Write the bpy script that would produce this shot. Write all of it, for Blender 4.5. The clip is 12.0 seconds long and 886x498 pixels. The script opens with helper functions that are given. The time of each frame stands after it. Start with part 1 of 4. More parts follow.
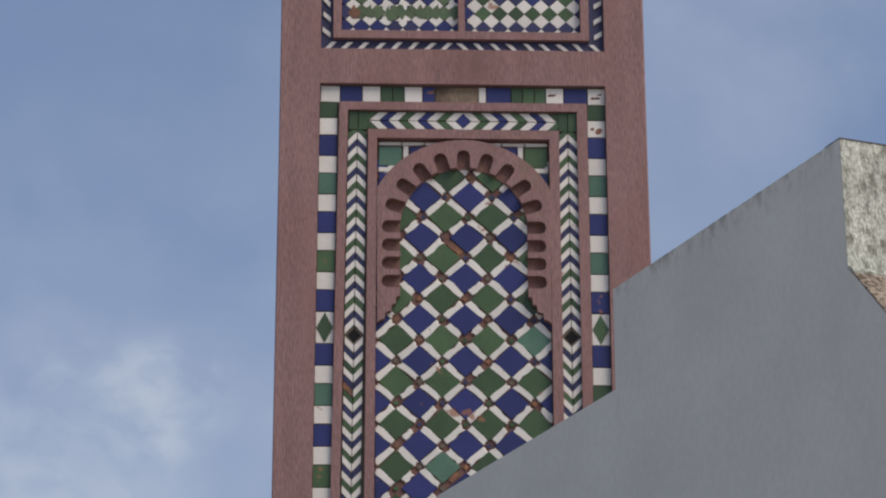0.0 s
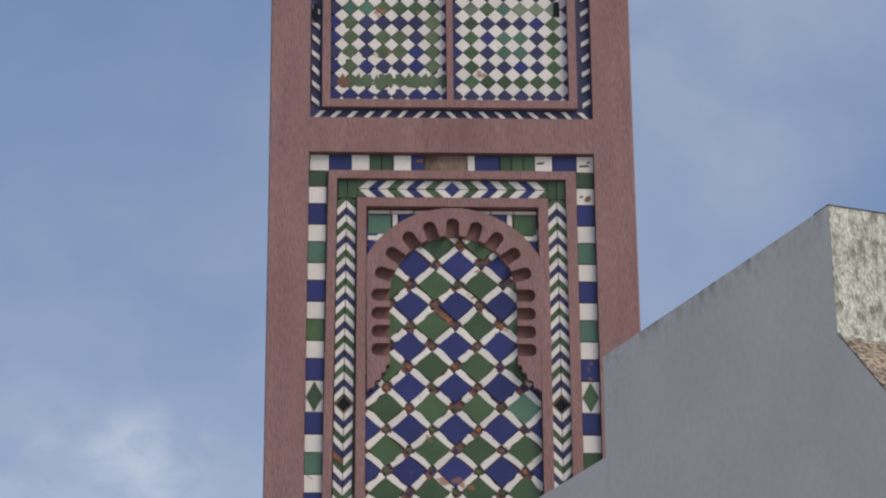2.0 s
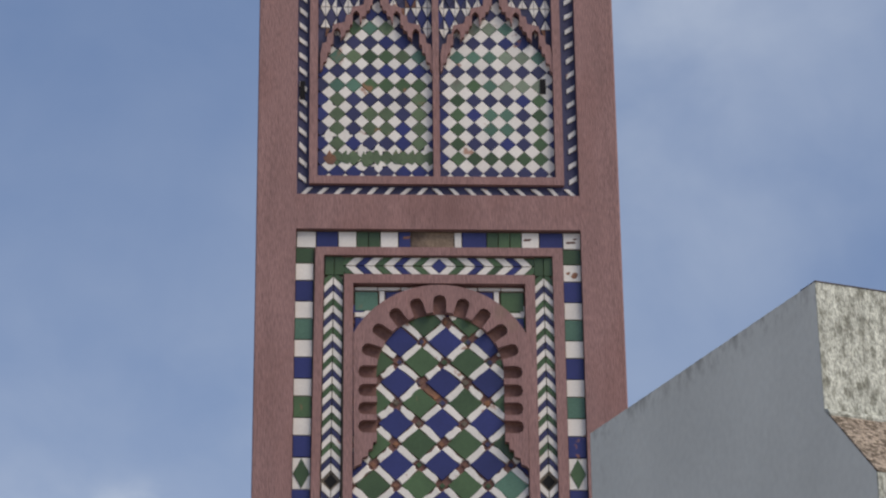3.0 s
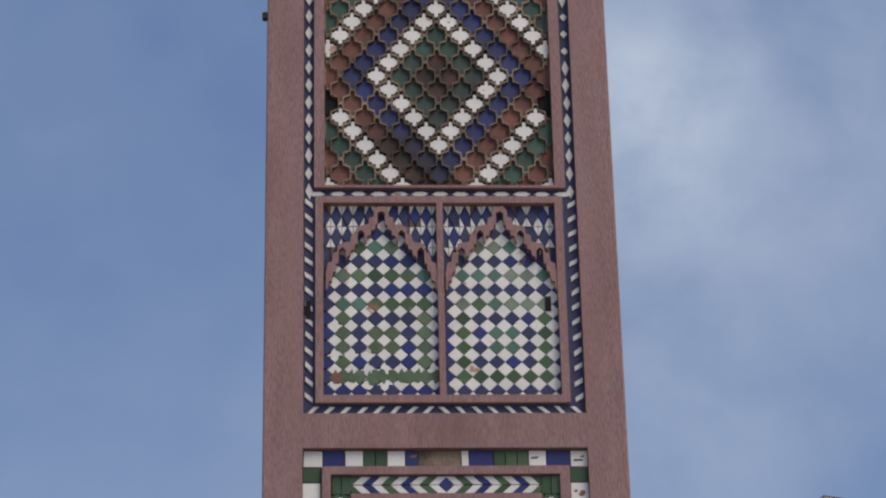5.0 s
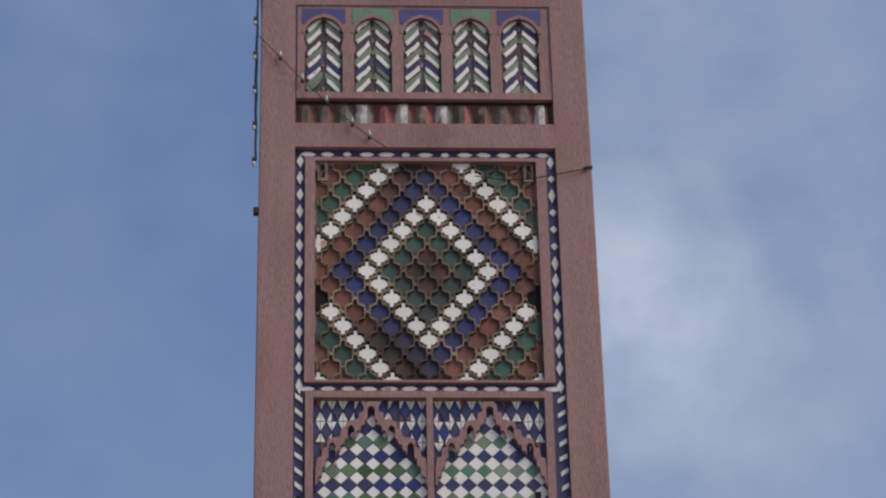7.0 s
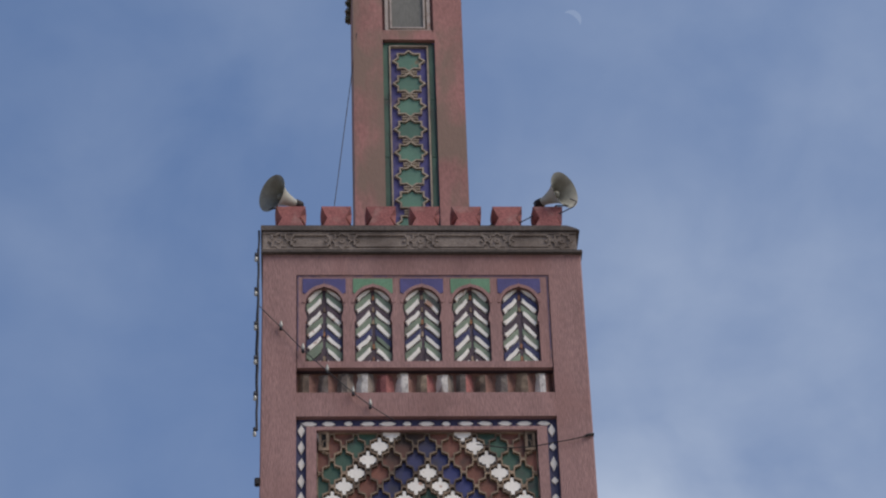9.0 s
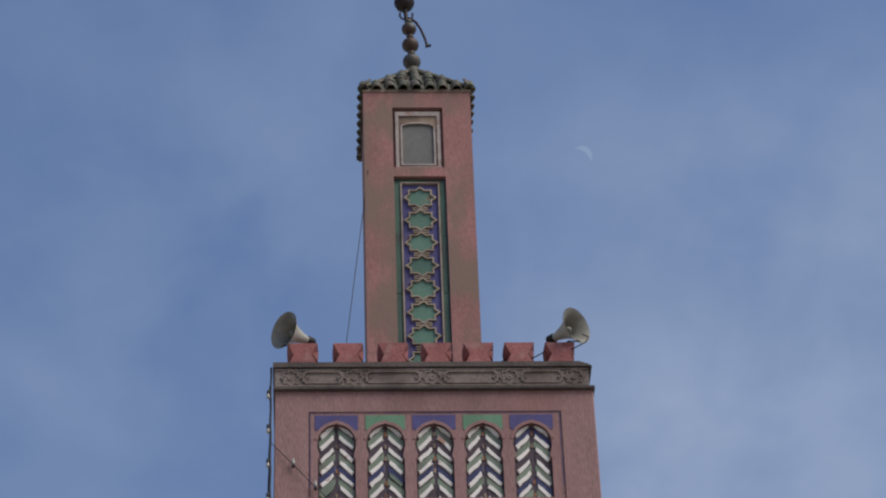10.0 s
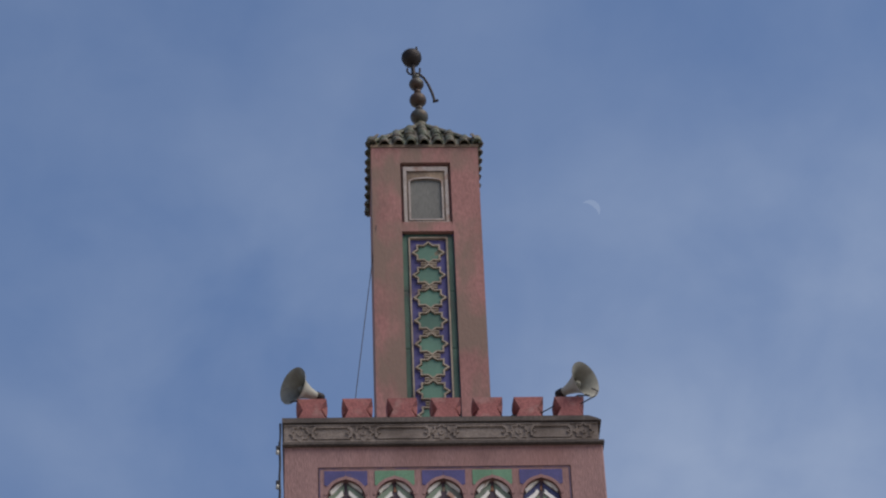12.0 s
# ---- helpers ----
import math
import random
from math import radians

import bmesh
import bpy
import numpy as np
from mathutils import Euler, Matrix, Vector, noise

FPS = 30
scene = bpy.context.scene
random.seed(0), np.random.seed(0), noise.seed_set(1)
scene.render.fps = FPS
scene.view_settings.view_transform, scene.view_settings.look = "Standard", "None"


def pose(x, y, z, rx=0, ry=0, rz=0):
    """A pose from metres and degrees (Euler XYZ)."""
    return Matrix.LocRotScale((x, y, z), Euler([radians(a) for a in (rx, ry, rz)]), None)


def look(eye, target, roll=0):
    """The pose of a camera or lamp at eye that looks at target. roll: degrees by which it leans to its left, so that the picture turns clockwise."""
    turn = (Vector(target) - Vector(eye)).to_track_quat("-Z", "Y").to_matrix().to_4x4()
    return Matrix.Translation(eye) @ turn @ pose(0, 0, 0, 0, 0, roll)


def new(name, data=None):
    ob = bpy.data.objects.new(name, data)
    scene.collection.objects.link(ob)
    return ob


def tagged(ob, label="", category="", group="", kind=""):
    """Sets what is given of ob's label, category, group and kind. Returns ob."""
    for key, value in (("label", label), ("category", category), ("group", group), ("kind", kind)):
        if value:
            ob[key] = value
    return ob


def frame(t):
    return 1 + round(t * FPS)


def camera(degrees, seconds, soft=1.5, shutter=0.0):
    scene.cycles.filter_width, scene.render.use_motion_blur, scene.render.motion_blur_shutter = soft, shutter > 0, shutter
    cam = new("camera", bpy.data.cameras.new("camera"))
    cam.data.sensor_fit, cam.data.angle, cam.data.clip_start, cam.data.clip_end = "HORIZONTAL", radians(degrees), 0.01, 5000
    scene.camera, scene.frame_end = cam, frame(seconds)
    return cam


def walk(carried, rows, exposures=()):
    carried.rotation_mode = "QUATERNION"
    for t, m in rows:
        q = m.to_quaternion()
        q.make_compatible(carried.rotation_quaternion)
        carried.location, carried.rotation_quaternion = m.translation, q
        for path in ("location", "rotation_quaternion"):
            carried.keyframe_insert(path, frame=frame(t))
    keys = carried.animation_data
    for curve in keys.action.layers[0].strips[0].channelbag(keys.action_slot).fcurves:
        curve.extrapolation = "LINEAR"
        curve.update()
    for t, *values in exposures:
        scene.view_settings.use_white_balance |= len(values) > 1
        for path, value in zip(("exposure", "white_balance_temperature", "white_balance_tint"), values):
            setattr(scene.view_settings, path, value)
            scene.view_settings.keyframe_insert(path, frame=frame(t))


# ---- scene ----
from mathutils.geometry import tessellate_polygon

cam = camera(17.465, 12.0, soft=2.2)
# one standing point across the street; the camera only tilts up: seconds, yaw, pitch, roll in degrees
EYE = Vector((-1.918, -29.933, 1.6))
ROWS = [
    (0.0, -3.220, 19.078, -0.226), (0.5, -3.170, 19.252, -0.320), (1.0, -3.256, 19.484, -0.335),
    (1.5, -3.375, 19.794, -0.496), (2.0, -3.453, 20.430, -0.525), (2.5, -3.604, 21.169, -0.700),
    (3.0, -3.749, 21.951, -0.698), (3.2, -3.743, 22.365, -0.700), (4.8, -3.649, 25.846, -1.230),
    (5.0, -3.700, 26.284, -1.254), (5.5, -3.762, 27.293, -1.212), (6.0, -3.906, 28.310, -1.301),
    (6.5, -4.018, 29.195, -1.287), (6.7, -4.010, 29.539, -1.280), (8.3, -4.071, 33.634, -1.755),
    (8.5, -4.110, 34.194, -1.774), (9.0, -4.182, 35.476, -1.954), (9.5, -4.072, 36.809, -2.006),
    (10.0, -4.007, 38.187, -2.152), (10.5, -3.973, 38.999, -2.252), (11.0, -4.061, 39.313, -2.380),
    (11.5, -4.010, 39.242, -2.487), (12.0, -3.847, 39.281, -2.360),
]


def aim(yaw, pitch):
    a, b = radians(yaw), radians(pitch)
    return Vector((-math.sin(a) * math.cos(b), math.cos(a) * math.cos(b), math.sin(b)))


walk(cam, [(t, look(EYE, EYE + aim(yaw, pitch), roll)) for t, yaw, pitch, roll in ROWS],
     [(0.0, -0.02, 6720, 10), (0.5, 0.08, 6720, 10), (2.0, 0.09, 6720, 10), (3.6, 0.01, 6620, 10), (5.0, 0.0, 6500, 10), (8.0, 0.01, 6500, 10), (8.6, 0.05, 6500, 10), (12.0, 0.03, 6500, 10)])

# ---- light: a hazy sun from the upper right behind the camera, and a blue sky with thin cloud ----
SUN_AZ, SUN_EL = 52.0, 48.0      # degrees to the right of the facade's normal, and up
sun_way = Vector((math.sin(radians(SUN_AZ)) * math.cos(radians(SUN_EL)), -math.cos(radians(SUN_AZ)) * math.cos(radians(SUN_EL)), math.sin(radians(SUN_EL))))
sun = new("sun", bpy.data.lights.new("sun", "SUN"))
sun.data.energy, sun.data.angle, sun.data.color = 3.0, radians(42), (1.0, 0.90, 0.77)
sun.matrix_world = look(sun_way * 60, (0, 0, 0))


def sky_world():
    w = bpy.data.worlds.new("sky")
    scene.world = w
    w.use_nodes = True
    nt = w.node_tree
    nt.nodes.clear()
    N, L = nt.nodes.new, nt.links.new
    out, bg = N("ShaderNodeOutputWorld"), N("ShaderNodeBackground")
    sky = N("ShaderNodeTexSky")
    sky.sky_type, sky.sun_disc = "NISHITA", False
    sky.sun_elevation, sky.sun_rotation = radians(SUN_EL), math.atan2(sun_way.x, sun_way.y)
    sky.air_density, sky.dust_density, sky.ozone_density = 1.0, 0.5, 1.6
    tc = N("ShaderNodeTexCoord")

    def mth(op, a, b=None, clamp=False):
        n = N("ShaderNodeMath")
        n.operation, n.use_clamp = op, clamp
        for i, v in enumerate((a, b)):
            if v is not None:
                if isinstance(v, (int, float)):
                    n.inputs[i].default_value = v
                else:
                    L(v, n.inputs[i])
        return n.outputs[0]

    def cloud_noise(scale, detail, stretch):
        mp = N("ShaderNodeMapping")
        mp.inputs["Scale"].default_value = stretch
        L(tc.outputs["Generated"], mp.inputs["Vector"])
        nz = N("ShaderNodeTexNoise")
        nz.inputs["Scale"].default_value, nz.inputs["Detail"].default_value, nz.inputs["Roughness"].default_value = scale, detail, 0.5
        nz.inputs["Distortion"].default_value = 0.3
        L(mp.outputs[0], nz.inputs["Vector"])
        return nz.outputs["Fac"]

    def bank(way, inner, outer):
        # a soft bank of cloud round a direction: 1 within inner, 0 past outer (cosines)
        vd = N("ShaderNodeVectorMath")
        vd.operation = "DOT_PRODUCT"
        vd.inputs[1].default_value = Vector(way).normalized()
        L(tc.outputs["Generated"], vd.inputs[0])
        mr = N("ShaderNodeMapRange")
        mr.interpolation_type = "SMOOTHSTEP"
        L(vd.outputs["Value"], mr.inputs["Value"])
        for k, v in zip(("From Min", "From Max", "To Min", "To Max"), (outer, inner, 0, 1)):
            mr.inputs[k].default_value = v
        return mr.outputs["Result"]

    soft_n = cloud_noise(9.0, 5, (1, 1, 1.2))
    fine_n = cloud_noise(26.0, 6, (1, 1, 1.1))
    mixn = mth("ADD", mth("MULTIPLY", soft_n, 0.7), mth("MULTIPLY", fine_n, 0.3))
    veil = mth("MULTIPLY", mth("SUBTRACT", mixn, 0.30, True), 1.4, True)
    b = None
    for way, inner, outer, gain in BANKS:
        k = mth("MULTIPLY", bank(way, inner, outer), gain)
        b = k if b is None else mth("ADD", b, k)
    # small torn clouds with clearer edges
    torn_n = cloud_noise(44.0, 7, (1, 1, 1.5))
    for way, inner, outer, gain in PUFFS:
        torn = mth("MULTIPLY", mth("SUBTRACT", torn_n, 0.40, True), 4.5, True)
        b = mth("ADD", b, mth("MULTIPLY", mth("MULTIPLY", bank(way, inner, outer), torn), gain))
    fac = mth("MINIMUM", mth("ADD", mth("MULTIPLY", veil, 0.30), mth("MULTIPLY", b, mth("ADD", mth("MULTIPLY", veil, 0.9), 0.12))), 0.9)
    mix = N("ShaderNodeMix")
    mix.data_type = "RGBA"
    L(fac, mix.inputs["Factor"])
    tint = N("ShaderNodeMix")
    tint.data_type, tint.blend_type = "RGBA", "MULTIPLY"
    tint.inputs["Factor"].default_value = 1.0
    L(sky.outputs[0], tint.inputs["A"])
    # the blue deepens a little towards the roofs under the haze
    sep = N("ShaderNodeSeparateXYZ")
    L(tc.outputs["Generated"], sep.inputs[0])
    low = N("ShaderNodeMapRange")
    L(sep.outputs["Z"], low.inputs["Value"])
    for k, v in zip(("From Min", "From Max"), (0.22, 0.64)):
        low.inputs[k].default_value = v
    grade = N("ShaderNodeMix")
    grade.data_type = "RGBA"
    L(low.outputs["Result"], grade.inputs["Factor"])
    grade.inputs["A"].default_value = SKY_LOW
    grade.inputs["B"].default_value = SKY_TINT
    L(grade.outputs["Result"], tint.inputs["B"])
    L(tint.outputs["Result"], mix.inputs["A"])
    mix.inputs["B"].default_value = CLOUD
    L(mix.outputs["Result"], bg.inputs["Color"])
    bg.inputs["Strength"].default_value = 0.1
    L(bg.outputs[0], out.inputs["Surface"])


CLOUD = (4.85, 5.55, 6.8, 1)
SKY_TINT = (1.20, 1.24, 1.36, 1)
SKY_LOW = (1.08, 0.98, 1.04, 1)
BANKS = [((-0.082, 0.964, 0.248), 0.9998, 0.9978, 0.75), ((-0.05, 0.962, 0.25), 0.9985, 0.988, 0.45), ((0.10, 0.935, 0.34), 0.999, 0.990, 0.32),
         ((0.122, 0.872, 0.473), 0.9998, 0.9975, 0.48), ((0.15, 0.88, 0.44), 0.9990, 0.9945, 0.42), ((0.17, 0.80, 0.57), 0.999, 0.990, 0.35),
         ((0.16, 0.84, 0.51), 0.9990, 0.9940, 0.28), ((0.16, 0.90, 0.40), 0.999, 0.99, 0.05), ((-0.017, 0.797, 0.603), 0.9995, 0.9955, 0.16)]
PUFFS = [((-0.072, 0.963, 0.262), 0.99985, 0.9991, 0.75), ((-0.040, 0.960, 0.277), 0.99995, 0.9996, 0.7), ((0.124, 0.870, 0.476), 0.9999, 0.9992, 0.35)]
sky_world()


# ---- materials ----
def mat(name, colour, rough=0.8, blotch=0.25, grain=0.15, bump=0.15, size=1.0, streak=1.0, second=None, amount=0.0, edge=(0.5, 0.6), vary=0.0, metal=0.0, spec=0.4, second_size=3.0, second_stretch=1.0):
    """A surface with stains and grain at two scales; second: a colour that shows in worn patches."""
    m = bpy.data.materials.new(name)
    m.use_nodes = True
    nt = m.node_tree
    N, L = nt.nodes.new, nt.links.new
    p = nt.nodes["Principled BSDF"]
    p.inputs["Roughness"].default_value, p.inputs["Metallic"].default_value = rough, metal
    p.inputs["Specular IOR Level"].default_value = spec
    geo = N("ShaderNodeNewGeometry")

    def nz(scale, detail, sz=1.0):
        mp = N("ShaderNodeMapping")
        mp.inputs["Scale"].default_value = (1, 1, 1.0 / sz)
        L(geo.outputs["Position"], mp.inputs["Vector"])
        n = N("ShaderNodeTexNoise")
        n.inputs["Scale"].default_value, n.inputs["Detail"].default_value = scale, detail
        L(mp.outputs[0], n.inputs["Vector"])
        return n.outputs["Fac"]

    def ramp(v, a, b, lo, hi):
        r = N("ShaderNodeMapRange")
        L(v, r.inputs["Value"])
        for k, x in zip(("From Min", "From Max", "To Min", "To Max"), (a, b, lo, hi)):
            r.inputs[k].default_value = x
        return r.outputs["Result"]

    def times(a, b):
        n = N("ShaderNodeMath")
        n.operation = "MULTIPLY"
        L(a, n.inputs[0]), L(b, n.inputs[1])
        return n.outputs[0]

    big, small = nz(1.3 / size, 4, streak), nz(22 / size, 5, streak)
    v = times(ramp(big, 0.3, 0.7, 1 - blotch, 1 + blotch), ramp(small, 0.3, 0.7, 1 - grain, 1 + grain))
    if vary:
        oi = N("ShaderNodeObjectInfo")
        v = times(v, ramp(oi.outputs["Random"], 0, 1, 1 - vary, 1 + vary))
    col = N("ShaderNodeMix")
    col.data_type, col.blend_type = "RGBA", "MULTIPLY"
    col.inputs["Factor"].default_value = 1
    col.inputs["A"].default_value = (*colour, 1)
    L(v, col.inputs["B"])
    res = col.outputs["Result"]
    if second:
        s = N("ShaderNodeMix")
        s.data_type = "RGBA"
        L(ramp(nz(second_size, 6, second_stretch), edge[0], edge[1], 0, amount), s.inputs["Factor"])
        L(res, s.inputs["A"])
        s.inputs["B"].default_value = (*second, 1)
        res = s.outputs["Result"]
    L(res, p.inputs["Base Color"])
    if bump:
        bp = N("ShaderNodeBump")
        bp.inputs["Strength"].default_value, bp.inputs["Distance"].default_value = bump, 0.02
        L(small, bp.inputs["Height"])
        L(bp.outputs["Normal"], p.inputs["Normal"])
    return m


M = {
    "plaster": mat("scratched_pink_plaster", (0.244, 0.143, 0.136), 0.85, 0.10, 0.24, 0.5, 0.26, 7.0, (0.215, 0.105, 0.092), 0.55, (0.50, 0.72), second_size=1.1, second_stretch=2.0),
    "plaster_old": mat("stained_pink_plaster", (0.262, 0.128, 0.118), 0.9, 0.15, 0.16, 0.3, 0.8, 2.0, (0.170, 0.122, 0.096), 0.85, (0.44, 0.58), second_size=1.6, second_stretch=2.2),
    "plaster_red": mat("red_painted_plaster", (0.235, 0.084, 0.080), 0.85, 0.25, 0.25, 0.4, 0.6, 1.0, (0.33, 0.21, 0.19), 0.55, (0.54, 0.70), second_size=4.5),
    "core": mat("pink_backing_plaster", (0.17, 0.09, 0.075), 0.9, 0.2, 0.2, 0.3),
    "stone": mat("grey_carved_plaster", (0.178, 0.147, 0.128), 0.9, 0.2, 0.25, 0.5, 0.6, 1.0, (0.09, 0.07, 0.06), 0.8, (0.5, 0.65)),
    "stone_dark": mat("dark_weathered_cement", (0.075, 0.062, 0.056), 0.9, 0.3, 0.3, 0.5, 0.6),
    "white": mat("glazed_white_tile", (0.66, 0.63, 0.58), 0.4, 0.06, 0.06, 0.05, 0.5, 1, (0.30, 0.14, 0.08), 0.85, (0.66, 0.70), 0.07, second_size=5),
    "blue": mat("glazed_cobalt_tile", (0.024, 0.029, 0.122), 0.35, 0.12, 0.10, 0.05, 0.5, 1, (0.25, 0.11, 0.07), 0.85, (0.69, 0.72), 0.16, second_size=5),
    "green": mat("glazed_green_tile", (0.052, 0.092, 0.038), 0.35, 0.15, 0.12, 0.05, 0.5, 1, (0.27, 0.13, 0.07), 0.8, (0.68, 0.72), 0.28, second_size=5),
    "teal": mat("glazed_sea_green_tile", (0.075, 0.15, 0.105), 0.35, 0.15, 0.12, 0.05, 0.5, 1, (0.20, 0.13, 0.07), 0.7, (0.66, 0.72), 0.2, second_size=5),
    "indigo": mat("dark_indigo_grout_tile", (0.034, 0.034, 0.085), 0.5, 0.2, 0.2, 0.1, 0.5),
    "brown": mat("brown_unglazed_tile", (0.16, 0.068, 0.04), 0.7, 0.2, 0.2, 0.2, 0.4, 1, (0.06, 0.04, 0.03), 0.7, (0.55, 0.7), 0.2),
    "dark": mat("sooty_brown_tile", (0.055, 0.038, 0.03), 0.8, 0.3, 0.3, 0.3, 0.4, vary=0.25),
    "mortar": mat("tan_mortar_rib", (0.235, 0.175, 0.125), 0.9, 0.25, 0.25, 0.3, 0.5, 1, (0.06, 0.042, 0.035), 0.85, (0.46, 0.6), second_size=1.6),
    "terra": mat("bare_terracotta_bed", (0.26, 0.125, 0.07), 0.9, 0.25, 0.3, 0.4, 0.4, 1, (0.12, 0.07, 0.06), 0.8, (0.45, 0.6)),
    "grout": mat("grey_green_grout", (0.13, 0.11, 0.085), 0.9, 0.3, 0.3, 0.3, 0.4),
    "navy": mat("dark_navy_tile", (0.030, 0.031, 0.088), 0.4, 0.15, 0.12, 0.05, 0.5, vary=0.15),
    "sage": mat("faded_sage_tile", (0.15, 0.19, 0.135), 0.5, 0.15, 0.15, 0.1, 0.4, 1, (0.10, 0.08, 0.07), 0.7, (0.55, 0.7), 0.2, second_size=5),
    "paint_blue": mat("faded_blue_paint", (0.062, 0.058, 0.165), 0.8, 0.15, 0.15, 0.1, 0.5, 1, (0.14, 0.09, 0.10), 0.6, (0.55, 0.7)),
    "paint_green": mat("faded_green_paint", (0.10, 0.20, 0.125), 0.8, 0.15, 0.15, 0.1, 0.5, 1, (0.16, 0.12, 0.10), 0.6, (0.55, 0.7)),
    "rib_light": mat("pale_star_rib", (0.27, 0.225, 0.175), 0.85, 0.2, 0.2, 0.2, 0.5, 1, (0.15, 0.11, 0.085), 0.7, (0.5, 0.65), second_size=3),
    "cell_green": mat("sooty_green_cell", (0.034, 0.078, 0.052), 0.5, 0.25, 0.2, 0.1, 0.4, 1, (0.035, 0.028, 0.025), 0.8, (0.52, 0.68), 0.2, second_size=3),
    "cell_blue": mat("sooty_blue_cell", (0.025, 0.029, 0.112), 0.5, 0.25, 0.2, 0.1, 0.4, 1, (0.03, 0.025, 0.03), 0.8, (0.54, 0.7), 0.2, second_size=3),
    "cell_brown": mat("sooty_brown_cell", (0.160, 0.062, 0.044), 0.7, 0.25, 0.2, 0.1, 0.4, 1, (0.04, 0.028, 0.024), 0.8, (0.52, 0.68), 0.2, second_size=3),
    "purple": mat("faded_purple_paint", (0.085, 0.062, 0.11), 0.8, 0.2, 0.2, 0.1, 0.5, 1, (0.20, 0.12, 0.115), 0.9, (0.5, 0.62), second_size=6),
    "flake": mat("flaking_white_plaster", (0.62, 0.58, 0.53), 0.9, 0.2, 0.25, 0.4, 0.4, 2.0, (0.16, 0.11, 0.09), 0.85, (0.52, 0.62), second_size=7, second_stretch=2.0),
    "olive": mat("faded_olive_tile", (0.085, 0.125, 0.062), 0.45, 0.2, 0.15, 0.08, 0.4, 1, (0.27, 0.15, 0.07), 0.8, (0.62, 0.68), 0.18, second_size=6),
    "plum": mat("dark_plum_tile_bed", (0.055, 0.036, 0.050), 0.7, 0.2, 0.2, 0.2, 0.4, vary=0.15),
    "hole": mat("black_opening", (0.006, 0.006, 0.007), 0.9, 0, 0, 0),
    "whitewash": mat("grey_whitewashed_wall", (0.600, 0.608, 0.553), 0.9, 0.05, 0.04, 0.15, 1.2, 1.0, (0.40, 0.39, 0.35), 0.4, (0.66, 0.80), second_size=5.0, second_stretch=2.0),
    "mossy": mat("weathered_lichen_whitewash", (0.47, 0.485, 0.425), 0.95, 0.18, 0.40, 0.8, 0.35, 1.8, (0.085, 0.085, 0.060), 0.68, (0.47, 0.64), second_size=19, second_stretch=2.0),
    "rubble": mat("brown_lichen_ledge", (0.33, 0.27, 0.21), 0.95, 0.3, 0.45, 0.9, 0.3, 1.0, (0.08, 0.06, 0.04), 0.9, (0.46, 0.58), second_size=26),
    "roof_tile": mat("mossy_green_roof_tile", (0.075, 0.085, 0.055), 0.6, 0.35, 0.3, 0.5, 0.4, 1, (0.12, 0.095, 0.075), 0.9, (0.45, 0.6), 0.3, second_size=6),
    "iron": mat("rusty_dark_metal", (0.022, 0.018, 0.018), 0.6, 0.3, 0.3, 0.3, 0.3, metal=0.5),
    "copper": mat("tarnished_copper", (0.068, 0.070, 0.064), 0.55, 0.3, 0.25, 0.2, 0.3, 1, (0.06, 0.035, 0.025), 0.9, (0.45, 0.6), metal=0.4, second_size=6),
    "horn": mat("weathered_grey_enamel", (0.36, 0.36, 0.31), 0.5, 0.15, 0.1, 0.05, 0.4, 1, (0.16, 0.12, 0.08), 0.6, (0.55, 0.7)),
    "horn_in": mat("dull_grey_horn_inside", (0.17, 0.17, 0.145), 0.55, 0.2, 0.15, 0.05, 0.4, 1, (0.07, 0.055, 0.04), 0.6, (0.5, 0.7), second_size=5),
    "cable": mat("black_cable", (0.012, 0.013, 0.02), 0.6, 0.1, 0.1, 0),
    "bulb": mat("clouded_bulb_glass", (0.30, 0.30, 0.28), 0.25, 0.1, 0.1, 0),
    "shutter": mat("grey_blind_panel", (0.115, 0.115, 0.105), 0.6, 0.15, 0.15, 0.1, 0.5, 3.0),
    "frame_white": mat("flaking_white_paint", (0.30, 0.26, 0.24), 0.7, 0.2, 0.25, 0.2, 0.4, 1, (0.22, 0.13, 0.10), 0.9, (0.5, 0.6), second_size=5),
    "paving": mat("worn_street_paving", (0.36, 0.32, 0.27), 0.9, 0.2, 0.25, 0.3),
}


